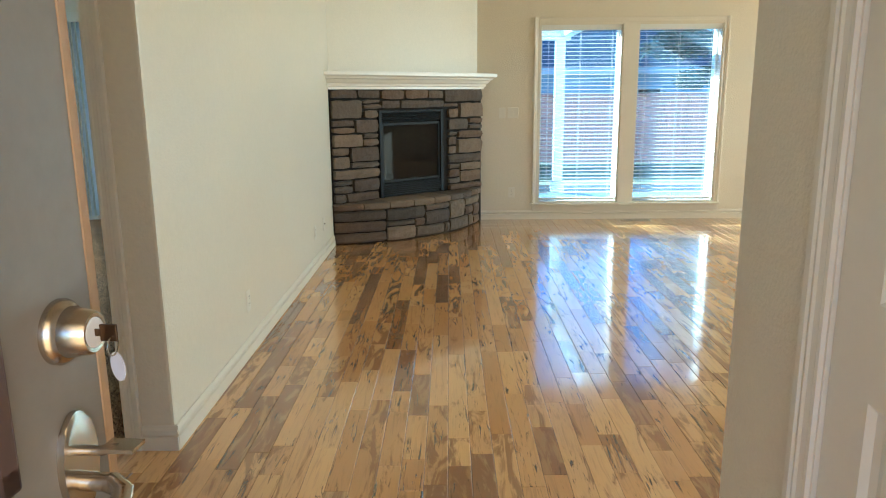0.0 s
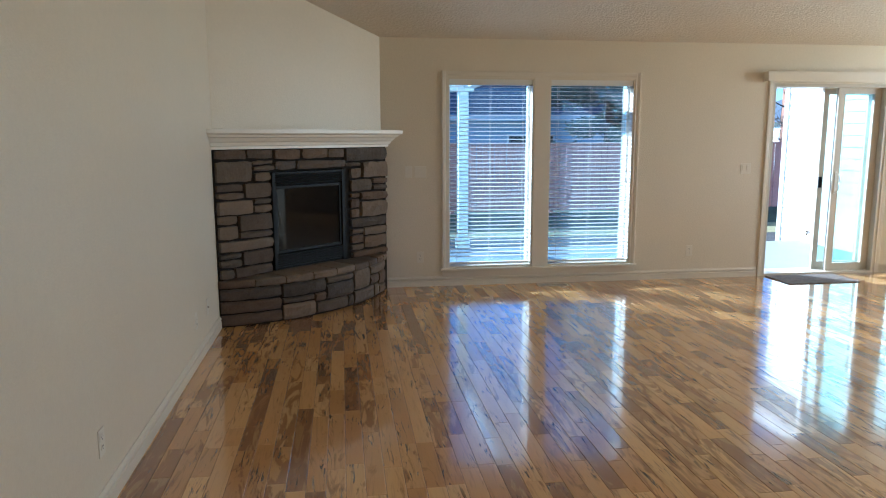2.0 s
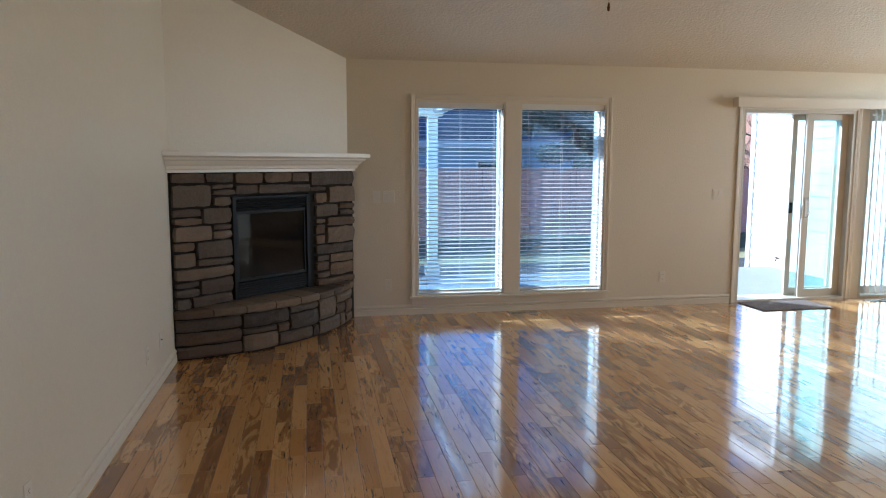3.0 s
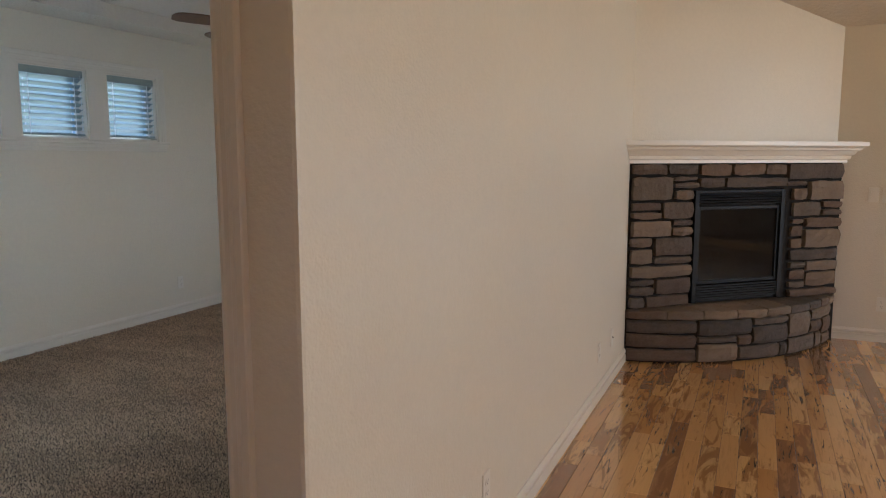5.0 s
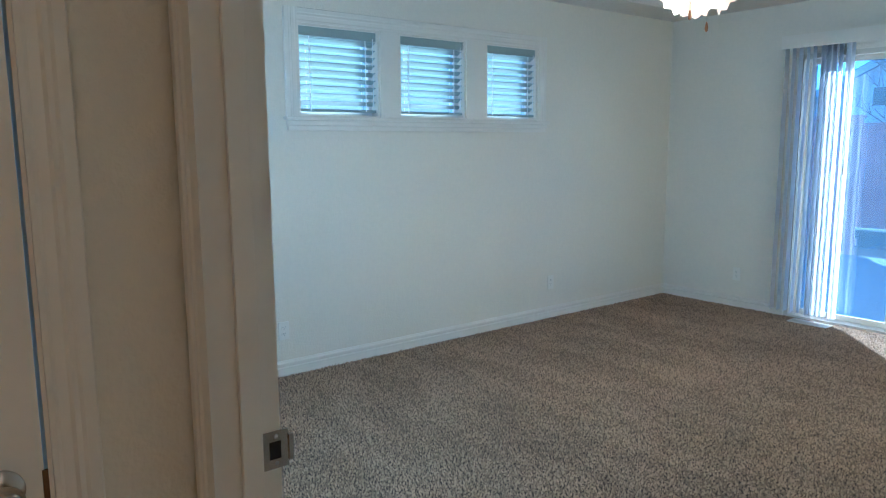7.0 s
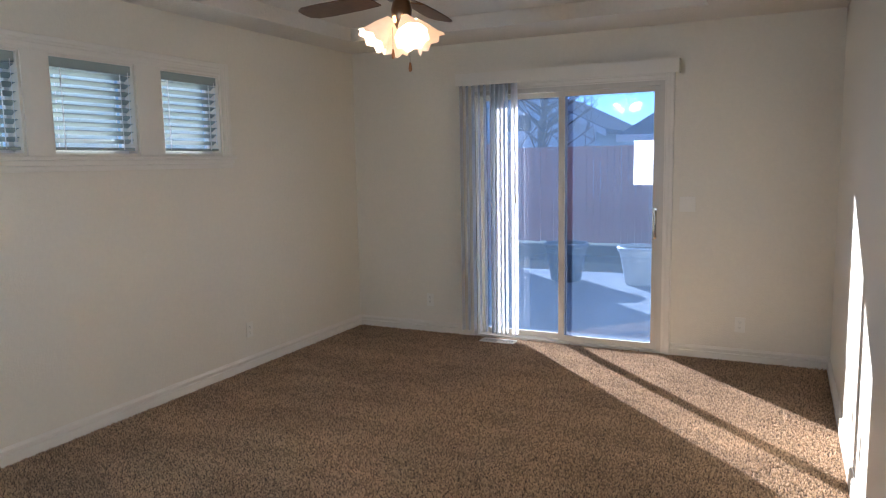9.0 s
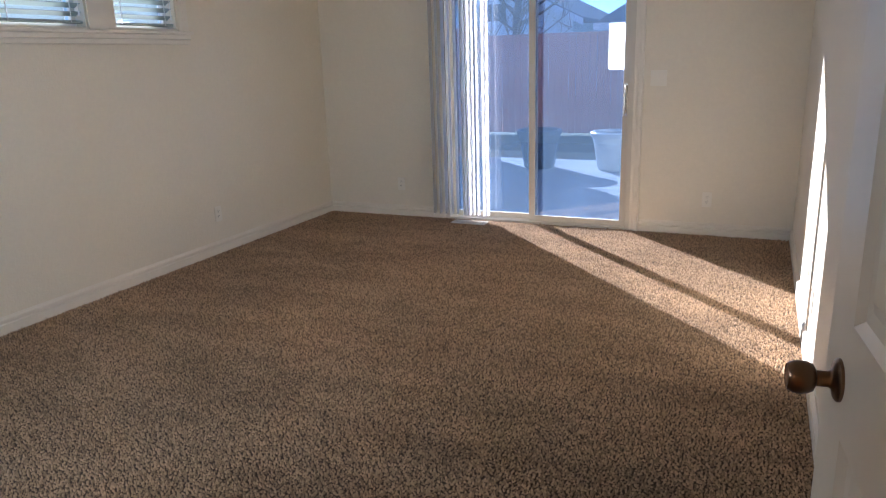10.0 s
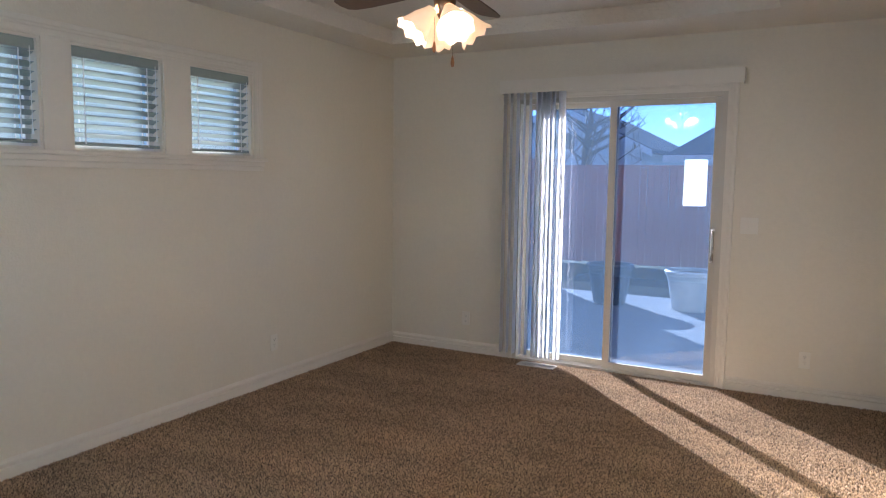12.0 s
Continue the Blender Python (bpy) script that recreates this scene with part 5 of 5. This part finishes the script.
def tree(name, at, height, crown, label, leaf_mat, n, cone=True, bare=0.0, seed=3, leaf=0.16):
    """Tapered trunk, limbs, and a crown of many small clumps with gaps."""
    rng = random.Random(seed)
    t = thing(name, at, label, "tree")
    bm = bmesh.new()
    pts = [(rng.uniform(-0.05, 0.05) * k, rng.uniform(-0.05, 0.05) * k, height * k / 6) for k in range(7)]
    tube(bm, pts, [0.16 * (1 - k / 6.6) + 0.012 for k in range(7)], 9)
    tips = []
    for i in range(60):
        z = height * (0.18 + 0.80 * rng.random())
        f = (1 - z / height) if cone else math.sin(math.pi * min(1, max(0.05, (z / height - 0.15) / 0.85)))
        L = crown * (0.25 + 0.75 * f) * rng.uniform(0.7, 1.1)
        a = rng.uniform(0, 6.283)
        rise = (-0.05 if cone else 0.55) * L
        mid = Vector((0.5 * L * math.cos(a), 0.5 * L * math.sin(a), z + rise * 0.4))
        tip = Vector((L * math.cos(a), L * math.sin(a), z + rise))
        tube(bm, [(0, 0, z), mid, tip], [0.035, 0.02, 0.006], 5)
        tips.append((Vector((0, 0, z)), mid, tip))
        if not cone:
            for _ in range(5):
                k = rng.uniform(0.4, 1)
                p = mid.lerp(tip, k)
                tube(bm, [p, p + Vector((rng.uniform(-0.6, 0.6), rng.uniform(-0.6, 0.6), rng.uniform(0.1, 0.8)))], [0.010, 0.003], 4)
    part("trunk", bm, BARK, t)
    if n:
        verts, faces = [], []
        for i in range(n):
            b0, mid, tip = tips[rng.randrange(len(tips))]
            k = rng.uniform(0.25, 1.08)
            p = b0.lerp(tip, k) + Vector((rng.gauss(0, 0.12), rng.gauss(0, 0.12), rng.gauss(0, 0.12)))
            d = Vector((rng.gauss(0, 1), rng.gauss(0, 1), rng.gauss(0, 0.6))).normalized()
            e = d.orthogonal().normalized()
            g = d.cross(e)
            s = leaf * rng.uniform(0.6, 1.3)
            q = len(verts)
            verts += [p - d * s, p + e * s * 0.22, p + d * s, p - e * s * 0.22, p + g * s * 0.2]
            faces += [(q, q + 1, q + 4), (q + 1, q + 2, q + 4), (q + 2, q + 3, q + 4), (q + 3, q, q + 4)]
        me = bpy.data.meshes.new("crown")
        me.from_pydata([tuple(v) for v in verts], [], faces)
        me.materials.append(leaf_mat)
        c = new("crown", me)
        c.parent = t
    return t


tree("conifer_tree", (7.9, 21.5, GZ), 7.2, 2.7, "grey-green spruce behind the fence", NEEDLE, 42000, True, seed=5)
tree("bare_tree", (11.0, 23.0, GZ), 5.5, 2.6, "leafless tree behind the fence", NEEDLE, 0, False, seed=8)
tree("bare_tree", (15.8, 24.0, GZ), 5.5, 2.2, "thin leafless tree beside the chimney", NEEDLE, 0, False, seed=9)
tree("bare_tree", (-7.2, 21.5, GZ), 5.0, 2.0, "thin leafless tree beyond the bedroom fence", NEEDLE, 0, False, seed=12)
tree("conifer_tree", (3.6, 39.5, GZ), 9.0, 3.0, "tall dark spruce behind the house", NEEDLE, 7000, True, seed=15)

# patio cover over the middle of the patio: post, beams, roof
pc = thing("patio_cover", (0.0, 11.65, -0.12), "white patio beams on a square post", "patio cover")
part("post", boxes(((1.905, -0.07, 0), (2.045, 0.07, 2.26))), SIDING, pc, bevel=0.006)
part("post_base", boxes(((1.88, -0.095, 0), (2.07, 0.095, 0.14))), SIDING, pc)
part("beam", boxes(((0.62, -0.08, 2.26), (2.12, 0.08, 2.46))), SIDING, pc)
part("beam", boxes(((1.98, -2.9, 2.30), (2.12, -0.08, 2.46))), SIDING, pc)
# house wing to the right of the patio, lap siding
wing = thing("house_wing", (7.36, 10.6, -0.3), "white lap-sided wing of the house in full sun", "house wing")
part("core", boxes(((0.03, -1.87, 0), (3.0, 1.6, 3.2))), SIDING, wing)
for i in range(20):
    bm = bmesh.new()
    z = i * 0.165
    prism(bm, [(0.03, -1.84, z), (0.0, -1.84, z), (0.018, -1.84, z + 0.17), (0.03, -1.84, z + 0.17)], (0, 3.36, 0))
    part("siding_board", bm, SIDING, wing)
part("corner_board", boxes(((-0.012, 1.52, 0), (0.12, 1.62, 3.2))), SIDING, wing)
part("eave", boxes(((-0.5, -1.86, 3.2), (3.2, 2.1, 3.35))), SIDING, wing)
bm = bmesh.new()
tube(bm, [(-0.01, 0.75, 0.33), (-0.06, 0.75, 0.33), (-0.08, 0.75, 0.29)], 0.012, 8)
lathe(bm, [(0.03, 0), (0.03, 0.012)], 14, T((-0.06, 0.75, 0.35)))
part("tap", bm, BRONZE, wing, "small outdoor tap")
# eaves of this house, seen from nowhere but shading the walls
solid("roof_main", boxes(((-5.5, YF - 0.7, 4.3), (XFAR + 0.6, YOUT, 4.5)), ((-5.5, YOUT - 0.001, 2.86), (-1.35, YOUT + 0.45, 3.0)), ((2.4, YOUT - 0.001, 2.86), (XFAR, YOUT + 0.45, 3.0)), ((-5.5, YD0, 2.9), (XR, YOUT, 3.0))), ROOF, "plain roof closing the house", "roof")


def pot(at, r, h, material, label):
    p = thing("plant_pot", at, label, "pot", "patio pots")
    bm = bmesh.new()
    lathe(bm, [(0, 0), (r * 0.62, 0), (r * 0.68, 0.02), (r * 0.90, h * 0.8), (r * 0.93, h * 0.86), (r, h * 0.88), (r * 1.02, h * 0.97), (r * 0.97, h), (r * 0.88, h), (r * 0.86, h * 0.9), (0, h * 0.9)], 36)
    part("body", bm, material, p, smooth=True)
    bm = bmesh.new()
    lathe(bm, [(0, h * 0.905), (r * 0.85, h * 0.905), (r * 0.85, h * 0.91), (0, h * 0.93)], 24)
    part("soil", bm, MULCH, p)


pot((-3.93, 12.35, -0.12), 0.30, 0.52, GLAZE, "dark blue glazed pot on the patio")
pot((-2.93, 12.40, -0.12), 0.31, 0.50, WHITEPOT, "chipped white pot on the patio")
# ---------- floor planks ----------
PW = 0.0865
rng = random.Random(11)
lengths = [0.22, 0.30, 0.38, 0.46, 0.55, 0.66, 0.80, 0.95]


def plank_mesh(L):
    bm = bmesh.new()
    g, c = 0.0007, 0.0016
    x0, x1, y0, y1 = g, PW - g, g, L - g
    lo = [bm.verts.new(p) for p in ((x0, y0, -0.012), (x1, y0, -0.012), (x1, y1, -0.012), (x0, y1, -0.012))]
    md = [bm.verts.new(p) for p in ((x0, y0, -c * 0.6), (x1, y0, -c * 0.6), (x1, y1, -c * 0.6), (x0, y1, -c * 0.6))]
    hi = [bm.verts.new(p) for p in ((x0 + c, y0 + c * 0.5, 0), (x1 - c, y0 + c * 0.5, 0), (x1 - c, y1 - c * 0.5, 0), (x0 + c, y1 - c * 0.5, 0))]
    for a, b in ((lo, md), (md, hi)):
        for k in range(4):
            bm.faces.new((a[k], a[(k + 1) % 4], b[(k + 1) % 4], b[k]))
    bm.faces.new(hi)
    return bm


shared = {L: mesh_of("plank", plank_mesh(L), PLANK) for L in lengths}
template = plank_mesh(1.0)
t_verts = [v.co.copy() for v in template.verts]
template.verts.index_update()
t_faces = [[v.index for v in f.verts] for f in template.faces]
template.free()
rest_v, rest_f = [], []
near = 0
rows = int((XFAR - (XH - 0.1)) / PW) + 1
for r in range(rows):
    x = XH - 0.1 + r * PW
    y_end = YD0 + 0.035 if x + PW < XL + 0.004 else YB + 0.02
    y = YE - 0.08 if x > XE + 0.08 else YF - 0.12
    first = True
    while y < y_end:
        L = rng.uniform(0.08, 0.5) if first else rng.choice(lengths)
        if y + L > y_end:
            L2 = y_end - y
        else:
            L2 = L
        if -0.5 < x < 1.15 and 2.3 < y < 6.2 and L2 == L and not first and near < 300:
            p = new("plank", shared[L])
            p.parent = floor
            p.location = (x, y, 0)
            near += 1
        else:
            k = len(rest_v)
            for v in t_verts:
                rest_v.append((x + v.x, y + (v.y if v.y < 0.5 else v.y - 1 + L2), v.z))
            rest_f += [[k + i for i in f] for f in t_faces]
        y += L2
        first = False
me = bpy.data.meshes.new("plank_rest")
me.from_pydata(rest_v, [], rest_f)
me.materials.append(PLANK_REST)
ob = new("plank_rest", me)
ob.parent = floor
tagged(ob, "further hickory planks", "", "", "stuff")

# ---------- carpet tufts ----------
nr = np.random.RandomState(4)
step_ = 0.0098
gx, gy = np.meshgrid(np.arange(XBL + 0.02, XR - 0.015, step_ * 1.12), np.arange(YD0 + 0.068, YBB - 0.015, step_))
gx, gy = gx.ravel(), gy.ravel()
n = len(gx)
gx = gx + nr.uniform(-0.0045, 0.0045, n)
gy = gy + nr.uniform(-0.0040, 0.0040, n)
a = nr.uniform(0, 6.283, n)
clump = nr.uniform(0.60, 1.15, (700, 520))
hgt = nr.uniform(0.008, 0.017, n) * clump[((gy - YD0) / 0.0125).astype(int) % 700, ((gx - XBL) / 0.019 + (gy * 80).astype(int) * 0.37).astype(int) % 520]
lean = nr.uniform(0.0, 0.005, n)
r = nr.uniform(0.0042, 0.0062, n)
lx, ly = np.cos(a * 3) * lean, np.sin(a * 3) * lean
V = np.zeros((n, 5, 3))
for k in range(4):
    b = a + k * 1.5708
    V[:, k] = np.stack([gx + 1.15 * r * np.cos(b), gy + 0.9 * r * np.sin(b), hgt * 0.25 * (k % 2)], 1)
V[:, 4] = np.stack([gx + lx, gy + ly, hgt], 1)
F = np.array([[0, 1, 4], [1, 2, 4], [2, 3, 4], [3, 0, 4]])
faces = (F[None] + 5 * np.arange(n)[:, None, None]).reshape(-1, 3)
me = bpy.data.meshes.new("carpet_pile")
me.vertices.add(n * 5)
me.vertices.foreach_set("co", V.ravel())
me.loops.add(len(faces) * 3)
me.loops.foreach_set("vertex_index", faces.ravel().astype(np.int32))
me.polygons.add(len(faces))
me.polygons.foreach_set("loop_start", np.arange(0, len(faces) * 3, 3, dtype=np.int32))
me.update(calc_edges=True)
me.materials.append(PILE)
ob = new("carpet_pile", me)
ob.parent = carpet
tagged(ob, "taupe twisted carpet tufts", "", "", "stuff")
